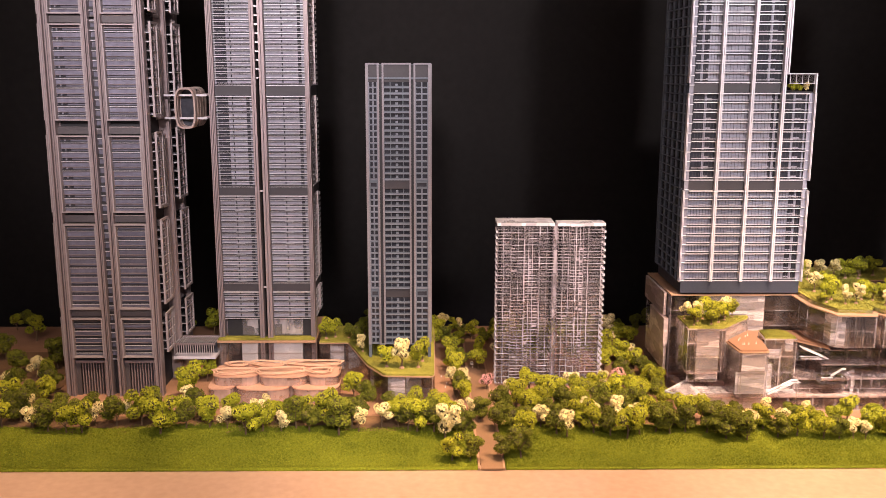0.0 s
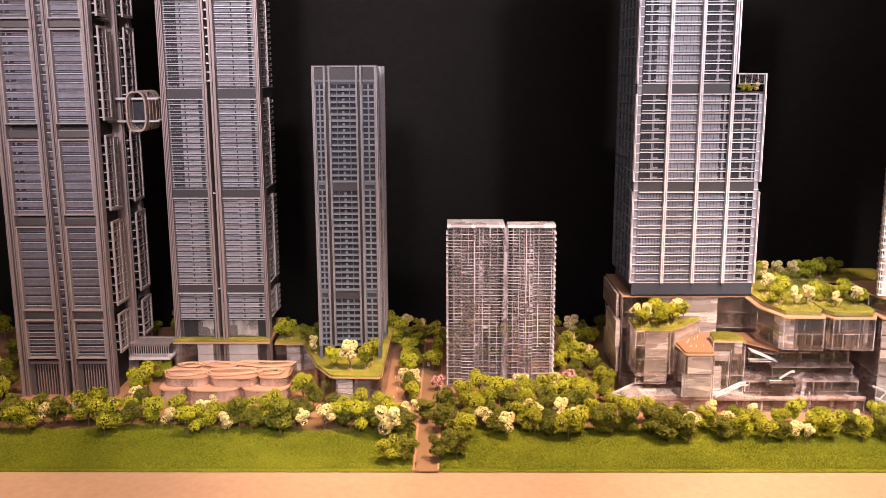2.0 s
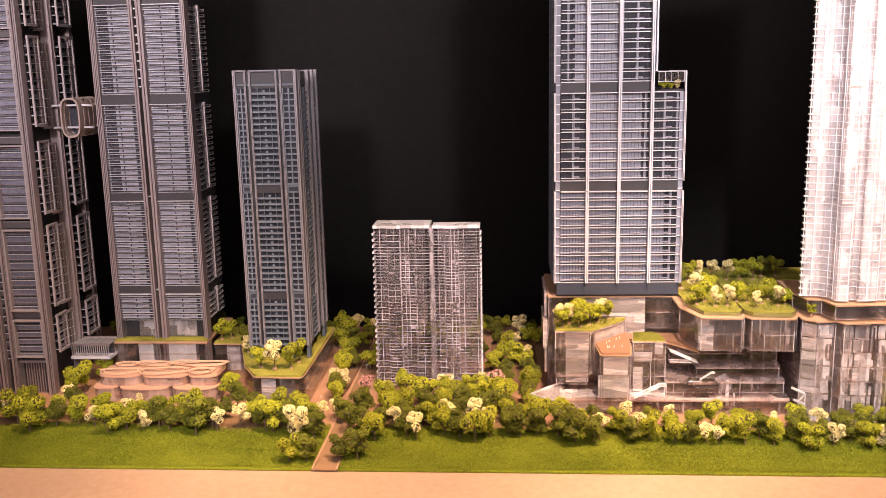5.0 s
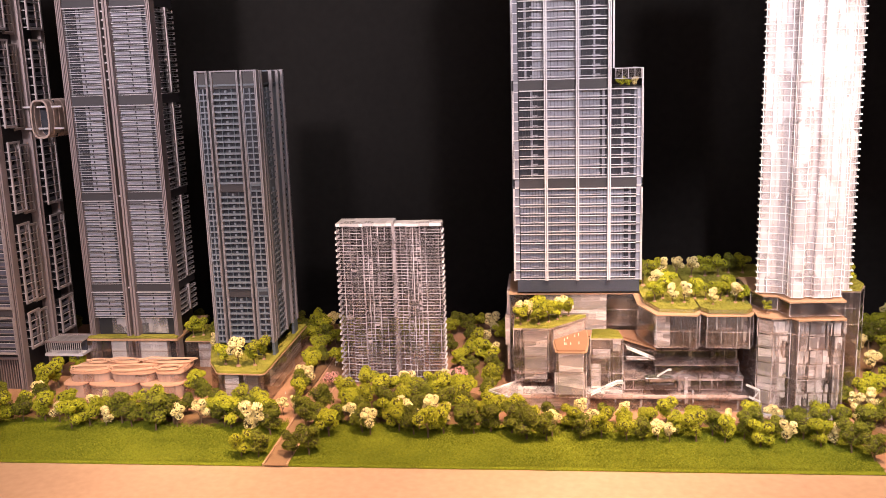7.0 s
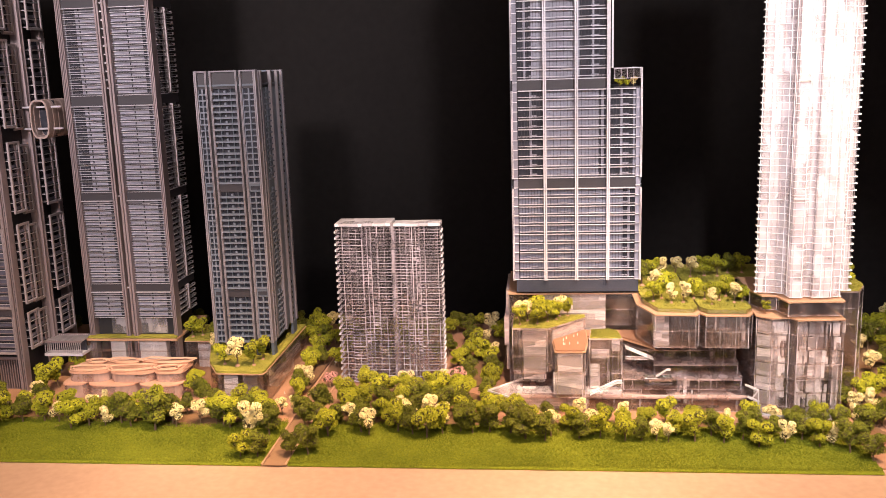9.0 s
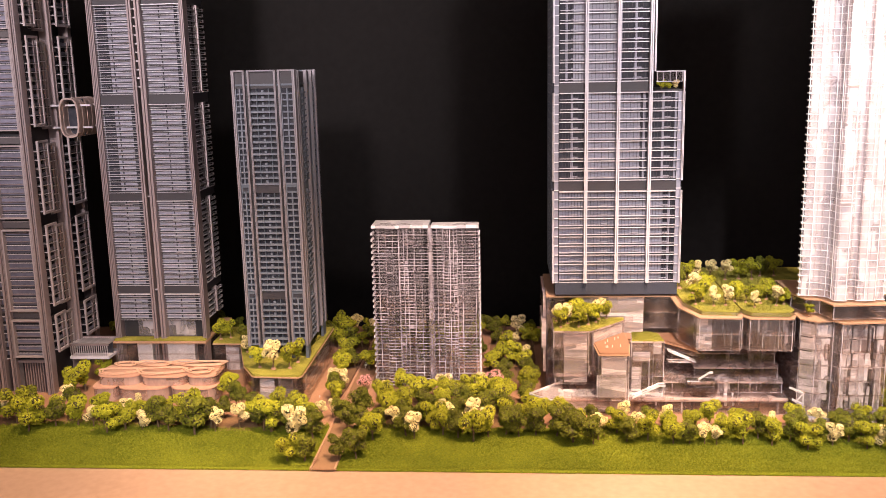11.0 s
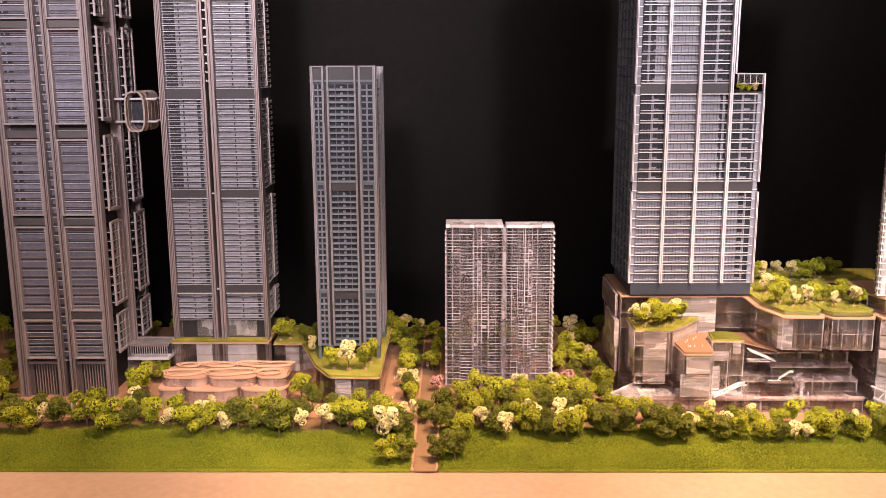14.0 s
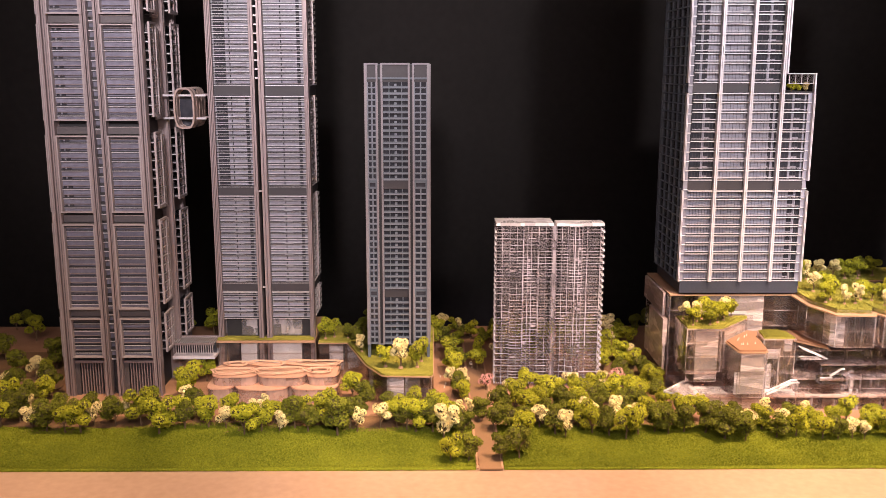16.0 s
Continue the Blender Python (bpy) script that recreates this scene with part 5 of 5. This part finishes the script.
def trunk_mesh(seed):
    """A tapered trunk with a few limbs."""
    rng = random.Random(seed)
    bm = bmesh.new()

    def limb(a, b, r0, r1, n=6):
        a, b = Vector(a), Vector(b)
        d = (b - a).normalized()
        u = d.orthogonal().normalized()
        w = d.cross(u)
        lo = [bm.verts.new(a + (u * math.cos(2 * math.pi * i / n) + w * math.sin(2 * math.pi * i / n)) * r0) for i in range(n)]
        hi = [bm.verts.new(b + (u * math.cos(2 * math.pi * i / n) + w * math.sin(2 * math.pi * i / n)) * r1) for i in range(n)]
        bm.faces.new(lo[::-1])
        bm.faces.new(hi)
        for i in range(n):
            bm.faces.new((lo[i], lo[(i + 1) % n], hi[(i + 1) % n], hi[i]))

    limb((0, 0, 0), (0.001, 0, 0.034), 0.0028, 0.0016)
    for i in range(4):
        a = i * 1.57 + rng.uniform(-0.5, 0.5)
        limb((0.001, 0, 0.022 + 0.003 * i), (0.02 * math.cos(a), 0.02 * math.sin(a), 0.052 + 0.004 * i), 0.0014, 0.0006, 5)
    me = bpy.data.meshes.new("trunk")
    bm.to_mesh(me)
    bm.free()
    me.materials.append(BARK)
    return me


TREE_KINDS = {
    "g": ("bright yellow-green foam model tree with rounded clumps", LEAF_BRIGHT, 4, 0.034, 3200, 10, 0.0026),
    "d": ("dark green foam model tree with dense crown", LEAF_DARK, 4, 0.036, 3300, 10, 0.0025),
    "c": ("cream blossoming model tree with loose open crown", LEAF_CREAM, 3, 0.031, 2000, 8, 0.0027),
    "p": ("pink blossoming model tree with rounded crown", LEAF_PINK, 1, 0.044, 1200, 7, 0.0034),
}
MASTERS = {}
tree_rng = random.Random(11)


FAR = []


def plant(x, y, z, h, kind, group, far=False):
    label, leaf, variants, wide, leaves, lobes, size = TREE_KINDS[kind]
    v = tree_rng.randrange(variants)
    m = pose(x, y, z, tree_rng.uniform(-4, 4), tree_rng.uniform(-4, 4), tree_rng.uniform(0, 360)) @ Matrix.Diagonal((h * 10 * tree_rng.uniform(0.9, 1.1), h * 10 * tree_rng.uniform(0.9, 1.1), h * 10, 1))
    if far and (kind, v) in MASTERS:
        FAR.append((kind, v, m))
        return None
    if (kind, v) not in MASTERS:
        ob = new("tree")
        ob.empty_display_size = 0.01
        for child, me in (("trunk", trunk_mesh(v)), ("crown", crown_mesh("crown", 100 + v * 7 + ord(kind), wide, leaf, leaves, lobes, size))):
            c = new(child, me)
            c.parent = ob
        tagged(ob, label, "tree", group)
        ob.matrix_basis = m
        MASTERS[(kind, v)] = ob
        MASTERS[(kind, v, "m")] = m
        return ob
    src = MASTERS[(kind, v)]
    src.matrix_basis = Matrix()
    ob = copy_thing(src, m)
    src.matrix_basis = MASTERS[(kind, v, "m")]
    if group == "roof garden trees":
        collar = new("root_collar", COLLAR)
        collar.parent = ob
    return tagged(ob, group=group)


bm = bmesh.new()
bmesh.ops.create_cone(bm, cap_ends=True, segments=9, radius1=0.0085, radius2=0.0055, depth=0.007, matrix=Matrix.Translation((0, 0, 0.0035)))
COLLAR = bpy.data.meshes.new("root_collar")
bm.to_mesh(COLLAR)
bm.free()
COLLAR.materials.append(KERB)

FRONT_WEST = [
    (-1.048, 2.141, 0.087, "g"), (-1.018, 2.177, 0.102, "d"), (-0.925, 2.111, 0.101, "d"), (-0.877, 2.104, 0.089, "g"),
    (-0.839, 2.103, 0.100, "g"), (-0.823, 2.149, 0.078, "c"), (-0.936, 2.233, 0.072, "d"), (-0.855, 2.213, 0.080, "d"),
    (-0.769, 2.145, 0.107, "d"), (-0.747, 2.174, 0.073, "c"), (-0.710, 2.152, 0.116, "g"), (-0.649, 2.095, 0.122, "g"),
    (-0.694, 2.193, 0.106, "d"), (-0.621, 2.258, 0.083, "c"), (-0.595, 2.129, 0.091, "d"), (-0.641, 2.398, 0.105, "g"),
    (-0.657, 2.341, 0.103, "g"), (-0.628, 2.490, 0.081, "g"), (-0.592, 2.230, 0.090, "d"),
]
FRONT_MIDDLE = [
    (-0.539, 2.136, 0.097, "g"), (-0.494, 2.128, 0.072, "c"), (-0.442, 2.089, 0.104, "g"), (-0.492, 2.179, 0.095, "g"),
    (-0.404, 2.110, 0.095, "g"), (-0.413, 2.228, 0.068, "c"), (-0.360, 2.109, 0.069, "c"), (-0.429, 2.190, 0.071, "c"),
    (-0.325, 2.127, 0.105, "d"), (-0.290, 2.105, 0.091, "d"), (-0.252, 2.151, 0.111, "g"), (-0.217, 2.083, 0.120, "d"),
    (-0.171, 2.104, 0.079, "c"), (-0.191, 2.133, 0.107, "d"), (-0.200, 2.328, 0.099, "g"), (-0.164, 2.266, 0.097, "d"),
    (-0.117, 2.132, 0.086, "c"), (-0.076, 2.139, 0.095, "g"), (-0.029, 2.102, 0.113, "g"), (-0.035, 2.206, 0.094, "g"),
    (-0.052, 2.117, 0.099, "d"), (-0.099, 2.187, 0.086, "d"),
]
AVENUE_WEST = [
    (0.012, 2.102, 0.106, "d"), (0.038, 2.047, 0.118, "c"), (0.052, 1.932, 0.084, "g"), (0.092, 1.932, 0.084, "d"),
    (0.077, 2.204, 0.060, "c"), (0.105, 2.212, 0.060, "c"), (0.085, 2.060, 0.089, "d"), (0.015, 2.186, 0.094, "g"),
    (0.050, 2.141, 0.089, "g"), (0.001, 2.160, 0.093, "d"), (0.067, 2.112, 0.083, "d"),
]
AVENUE_EAST = [
    (0.168, 1.949, 0.078, "d"), (0.209, 1.949, 0.094, "d"), (0.160, 2.111, 0.091, "d"), (0.200, 2.100, 0.088, "d"),
    (0.231, 2.058, 0.092, "g"), (0.275, 2.128, 0.077, "c"), (0.265, 2.184, 0.086, "g"), (0.331, 2.068, 0.087, "c"),
    (0.309, 2.085, 0.098, "d"), (0.370, 2.127, 0.096, "g"), (0.399, 2.091, 0.088, "g"), (0.407, 2.163, 0.071, "c"),
    (0.437, 2.074, 0.094, "d"), (0.446, 2.108, 0.069, "c"), (0.474, 2.056, 0.103, "g"), (0.510, 2.083, 0.095, "g"),
    (0.552, 2.097, 0.090, "d"), (0.583, 2.083, 0.096, "d"), (0.624, 2.096, 0.091, "d"), (0.624, 2.143, 0.098, "g"),
    (0.674, 2.089, 0.106, "d"), (0.683, 2.168, 0.084, "g"), (0.711, 2.054, 0.112, "d"), (0.771, 2.070, 0.082, "c"),
]
PARK = [
    (0.160, 2.404, 0.054, "p"), (0.174, 2.204, 0.102, "d"), (0.225, 2.262, 0.097, "g"), (0.250, 2.214, 0.087, "g"),
    (0.216, 2.368, 0.054, "c"), (0.287, 2.250, 0.089, "g"), (0.323, 2.302, 0.091, "g"), (0.289, 2.146, 0.090, "d"),
    (0.347, 2.210, 0.092, "d"), (0.350, 2.332, 0.075, "g"), (0.387, 2.357, 0.084, "c"), (0.407, 2.310, 0.091, "g"),
    (0.450, 2.366, 0.081, "g"), (0.441, 2.248, 0.094, "d"), (0.486, 2.288, 0.099, "g"), (0.519, 2.401, 0.073, "p"),
    (0.487, 2.410, 0.066, "c"), (0.540, 2.330, 0.088, "g"), (0.553, 2.271, 0.103, "g"), (0.611, 2.373, 0.090, "g"),
    (0.506, 2.208, 0.093, "d"), (0.389, 2.182, 0.076, "c"), (0.274, 2.376, 0.084, "g"), (0.129, 2.174, 0.078, "d"),
]
FRONT_EAST = [
    (0.757, 2.044, 0.088, "d"), (0.837, 2.060, 0.077, "d"), (0.887, 2.068, 0.092, "g"), (0.903, 2.152, 0.069, "d"),
    (0.944, 2.050, 0.081, "g"), (0.950, 2.178, 0.062, "c"), (1.000, 2.119, 0.076, "g"), (0.981, 2.051, 0.074, "d"),
    (1.016, 2.052, 0.067, "c"), (1.043, 2.046, 0.062, "c"), (1.066, 2.087, 0.076, "g"), (1.104, 2.048, 0.098, "g"),
    (1.147, 2.082, 0.083, "d"), (1.168, 2.044, 0.082, "g"), (1.192, 2.138, 0.062, "c"), (1.215, 2.065, 0.088, "d"),
    (1.242, 2.021, 0.086, "g"), (1.279, 2.067, 0.076, "d"), (1.306, 2.045, 0.073, "c"), (1.350, 2.069, 0.084, "d"),
]
EAST_CORNER = [
    (1.379, 2.031, 0.088, "g"), (1.413, 2.165, 0.072, "g"), (1.411, 2.039, 0.069, "c"), (1.435, 1.997, 0.099, "d"),
    (1.486, 2.073, 0.103, "d"), (1.471, 1.956, 0.083, "d"), (1.524, 2.229, 0.076, "c"), (1.562, 2.256, 0.077, "c"),
    (1.564, 2.169, 0.095, "d"), (1.607, 2.335, 0.096, "g"), (1.521, 2.157, 0.073, "g"), (1.658, 2.381, 0.089, "g"),
    (1.662, 2.536, 0.084, "c"), (1.681, 2.706, 0.079, "c"), (1.722, 2.594, 0.096, "d"), (1.729, 2.761, 0.111, "d"),
    (1.809, 2.806, 0.103, "g"),
]
BEHIND = [
    (0.579, 2.803, 0.063, "c"), (0.580, 2.632, 0.094, "g"), (0.606, 2.579, 0.078, "g"), (0.542, 2.632, 0.084, "g"),
    (0.637, 2.821, 0.080, "g"), (0.607, 2.513, 0.081, "d"), (0.617, 2.858, 0.065, "g"), (0.604, 2.409, 0.084, "g"),
    (0.606, 2.659, 0.068, "c"), (0.145, 2.583, 0.081, "g"), (0.174, 2.806, 0.078, "d"), (0.155, 2.707, 0.076, "g"),
    (0.065, 2.663, 0.089, "g"), (0.071, 2.518, 0.088, "g"), (0.085, 2.347, 0.091, "d"), (0.091, 2.305, 0.074, "g"),
    (0.029, 2.901, 0.084, "g"), (0.056, 2.825, 0.078, "d"),
]
WEST_SIDE = [
    (-1.112, 2.494, 0.086, "c"), (-1.053, 2.401, 0.077, "c"), (-1.116, 2.358, 0.106, "d"), (-1.023, 2.379, 0.105, "d"),
    (-1.277, 2.674, 0.102, "d"), (-1.091, 2.593, 0.113, "d"), (-1.146, 2.402, 0.074, "c"), (-1.181, 2.544, 0.097, "d"),
    (-1.091, 2.646, 0.103, "d"), (-1.037, 2.262, 0.101, "d"), (-1.107, 2.295, 0.089, "g"), (-1.080, 2.494, 0.076, "g"),
]


for bed_name, rows in (("trees along the lawn", FRONT_WEST), ("trees along the lawn", FRONT_MIDDLE), ("trees by the avenue", AVENUE_WEST), ("trees by the avenue", AVENUE_EAST), ("park trees", PARK),
                       ("trees along the lawn", FRONT_EAST), ("street corner trees", EAST_CORNER), ("trees behind the block", BEHIND), ("west side trees", WEST_SIDE)):
    for x, y, h, kind in rows:
        plant(x, y, 0.0, h * 0.95, kind, bed_name)

# smaller trees that fill the gaps of the beds
fill_rng = random.Random(21)
taken = [(row[0], row[1]) for rows in (FRONT_WEST, FRONT_MIDDLE, AVENUE_WEST, AVENUE_EAST, PARK, FRONT_EAST, EAST_CORNER, WEST_SIDE, BEHIND) for row in rows]
for x0, x1, y0, y1, tries in ((-1.05, 0.05, 2.115, 2.20, 500), (0.22, 0.62, 2.12, 2.36, 500), (0.62, 1.50, 2.10, 2.165, 400), (1.50, 1.56, 2.2, 2.8, 200), (-1.3, -1.0, 2.2, 2.4, 160), (0.51, 0.64, 2.42, 2.98, 34), (0.066, 0.105, 2.38, 2.98, 120), (-0.15, 0.06, 2.78, 3.0, 60), (1.50, 1.56, 2.6, 3.0, 60), (1.72, 1.95, 2.5, 3.0, 120), (0.19, 0.48, 2.62, 2.95, 30)):
    for i in range(tries):
        x, y = fill_rng.uniform(x0, x1), fill_rng.uniform(y0, y1)
        if min(math.hypot(x - a, y - b) for a, b in taken) > 0.042:
            taken.append((x, y))
            plant(x, y, 0.0, fill_rng.uniform(0.06, 0.082), fill_rng.choice("gggdddc"), "filling trees", y > 2.4)

ROOF_WEST = [(0.695, 2.31, 0.055, "g"), (0.715, 2.345, 0.058, "c"), (0.742, 2.315, 0.056, "g"), (0.735, 2.37, 0.062, "g"), (0.768, 2.335, 0.058, "g"), (0.76, 2.375, 0.06, "g"), (0.79, 2.36, 0.055, "g"), (0.80, 2.388, 0.06, "c"), (0.685, 2.37, 0.052, "c"), (0.822, 2.392, 0.05, "g")]
for x, y, h, kind in ROOF_WEST:
    plant(x, y, 0.212, h * 1.1, kind, "roof garden trees")
ROOF_EAST = [(1.035, 2.30, 0.052, "g"), (1.06, 2.33, 0.056, "g"), (1.078, 2.285, 0.05, "c"), (1.108, 2.29, 0.052, "c"), (1.14, 2.33, 0.05, "g"), (1.165, 2.32, 0.046, "g"), (1.175, 2.27, 0.042, "c"),
             (1.20, 2.31, 0.048, "g"), (1.232, 2.285, 0.05, "c"), (1.225, 2.35, 0.052, "g"), (1.255, 2.30, 0.04, "g"), (1.052, 2.42, 0.052, "c"), (1.09, 2.43, 0.05, "g"), (1.025, 2.47, 0.07, "d")]
for x, y, h, kind in ROOF_EAST:
    plant(x, y, 0.276, h * 1.2, kind, "roof garden trees")
ROOF_BACK = [(1.06, 2.56, 0.055, "g"), (1.095, 2.57, 0.055, "c"), (1.13, 2.58, 0.055, "c"), (1.17, 2.57, 0.057, "c"), (1.21, 2.58, 0.057, "g"), (1.245, 2.575, 0.057, "g"), (1.29, 2.66, 0.055, "d"), (1.33, 2.66, 0.055, "g")]
for x, y, h, kind in ROOF_BACK:
    plant(x, y, 0.2755 if x < 1.268 else 0.2655, h * 1.2, kind, "roof garden trees")
for x, y, z, h, kind in ((1.295, 2.225, 0.268, 0.03, "g"), (1.495, 2.345, 0.299, 0.045, "g"), (1.52, 2.35, 0.299, 0.06, "g"), (0.957, 2.434, 0.808, 0.031, "g"), (0.976, 2.437, 0.809, 0.025, "g"), (0.994, 2.434, 0.808, 0.031, "c"),
                         (-0.112, 2.325, 0.096, 0.062, "g"), (-0.072, 2.312, 0.096, 0.082, "c"), (-0.028, 2.318, 0.096, 0.068, "g"), (-0.018, 2.37, 0.096, 0.065, "g"),
                         (-0.300, 2.582, 0.096, 0.062, "g"), (-0.275, 2.60, 0.096, 0.055, "g"), (-0.235, 2.59, 0.096, 0.045, "d"), (-0.185, 2.46, 0.096, 0.05, "c"), (-0.205, 2.52, 0.096, 0.055, "d"), (-0.19, 2.60, 0.096, 0.06, "d")):
    plant(x, y, z, h * 1.15, kind, "roof garden trees")
back_rng = random.Random(5)
for i in range(64):
    x = -1.9 + 3.9 * i / 63 + back_rng.uniform(-0.02, 0.02)
    plant(x, back_rng.uniform(2.86, 3.02), 0.0, back_rng.uniform(0.06, 0.1), back_rng.choice("ggddddc"), "trees at the back edge", True)

# the dim wood at the back, past what one could count
verts, faces, slots = [], [], []
far_materials = [LEAF_BRIGHT, LEAF_DARK, LEAF_CREAM, CROWN_SHADE, BARK]
base = 0
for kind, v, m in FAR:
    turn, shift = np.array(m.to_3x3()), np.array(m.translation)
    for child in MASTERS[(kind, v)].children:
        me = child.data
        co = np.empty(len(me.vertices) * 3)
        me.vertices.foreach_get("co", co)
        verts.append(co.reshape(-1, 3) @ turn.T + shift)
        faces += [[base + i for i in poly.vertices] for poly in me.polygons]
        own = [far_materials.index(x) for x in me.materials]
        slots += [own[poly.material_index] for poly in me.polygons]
        base += len(me.vertices)
me = bpy.data.meshes.new("far_trees")
me.from_pydata(np.concatenate(verts).tolist(), [], faces)
for x in far_materials:
    me.materials.append(x)
me.polygons.foreach_set("material_index", slots)
tagged(new("far_trees", me), "dim band of green model trees at the back edge", "trees", kind="stuff")

# ---- tiny white scale figures on the terraces ----


def figure(x, y, z):
    bm = bmesh.new()
    bmesh.ops.create_cone(bm, cap_ends=True, segments=8, radius1=0.0013, radius2=0.0008, depth=0.0046, matrix=Matrix.Translation((0, 0, 0.0023)))
    bmesh.ops.create_icosphere(bm, subdivisions=1, radius=0.0009, matrix=Matrix.Translation((0, 0, 0.0052)))
    ob = part("scale_figure", bm, FIGURE)
    ob.location = (x, y, z)
    return tagged(ob, "tiny plain white scale figure", "figurine", "scale figures")


first = figure(0.806, 2.250, 0.178)
for x, y, z in ((0.807, 2.285, 0.178), (0.822, 2.252, 0.178), (0.815, 2.30, 0.178), (0.835, 2.318, 0.178), (0.845, 2.33, 0.178), (0.81, 2.25, 0.178), (0.843, 2.258, 0.178), (0.04, 2.36, 0.0), (0.045, 2.43, 0.0), (0.035, 2.52, 0.0), (0.05, 2.46, 0.0),
                (0.035, 2.30, 0.0), (0.13, 2.60, 0.0022), (0.105, 2.30, 0.0), (1.53, 2.40, 0.0), (1.545, 2.39, 0.0), (-0.90, 2.30, 0.0), (0.05, 2.275, 0.0)):
    copy_thing(first, pose(x, y, z))

# ---- tiny white cars on the avenue ----


def car(x, y):
    body = thing("car", "tiny white scale model car on the avenue", "car", "scale cars")
    bm = bmesh.new()
    add_box(bm, -0.0045, 0.0045, -0.011, 0.011, 0.0015, 0.0048)
    bmesh.ops.bevel(bm, geom=bm.edges[:], offset=0.0009, segments=2, affect="EDGES")
    part("body", bm, FIGURE, body)
    prism("cabin", body, GLASS_DARK, [(-0.0038, -0.0055), (0.0038, -0.0055), (0.0036, 0.006), (-0.0036, 0.006)], 0.0048, 0.0072)
    block("roof", body, FIGURE, -0.0038, 0.0038, -0.0045, 0.005, 0.0072, 0.0078)
    for wx in (-0.0042, 0.0042):
        for wy in (-0.0065, 0.0065):
            bm = bmesh.new()
            bmesh.ops.create_cone(bm, cap_ends=True, segments=12, radius1=0.0018, radius2=0.0018, depth=0.0014, matrix=Matrix.Translation((wx, wy, 0.0018)) @ Matrix.Rotation(radians(90), 4, "Y"))
            part("wheel", bm, CORE, body)
    body.location = (x, y, 0.0022)
    return body


first_car = car(0.128, 2.63)
copy_thing(first_car, pose(0.140, 2.93, 0.0022, 0, 0, 180))
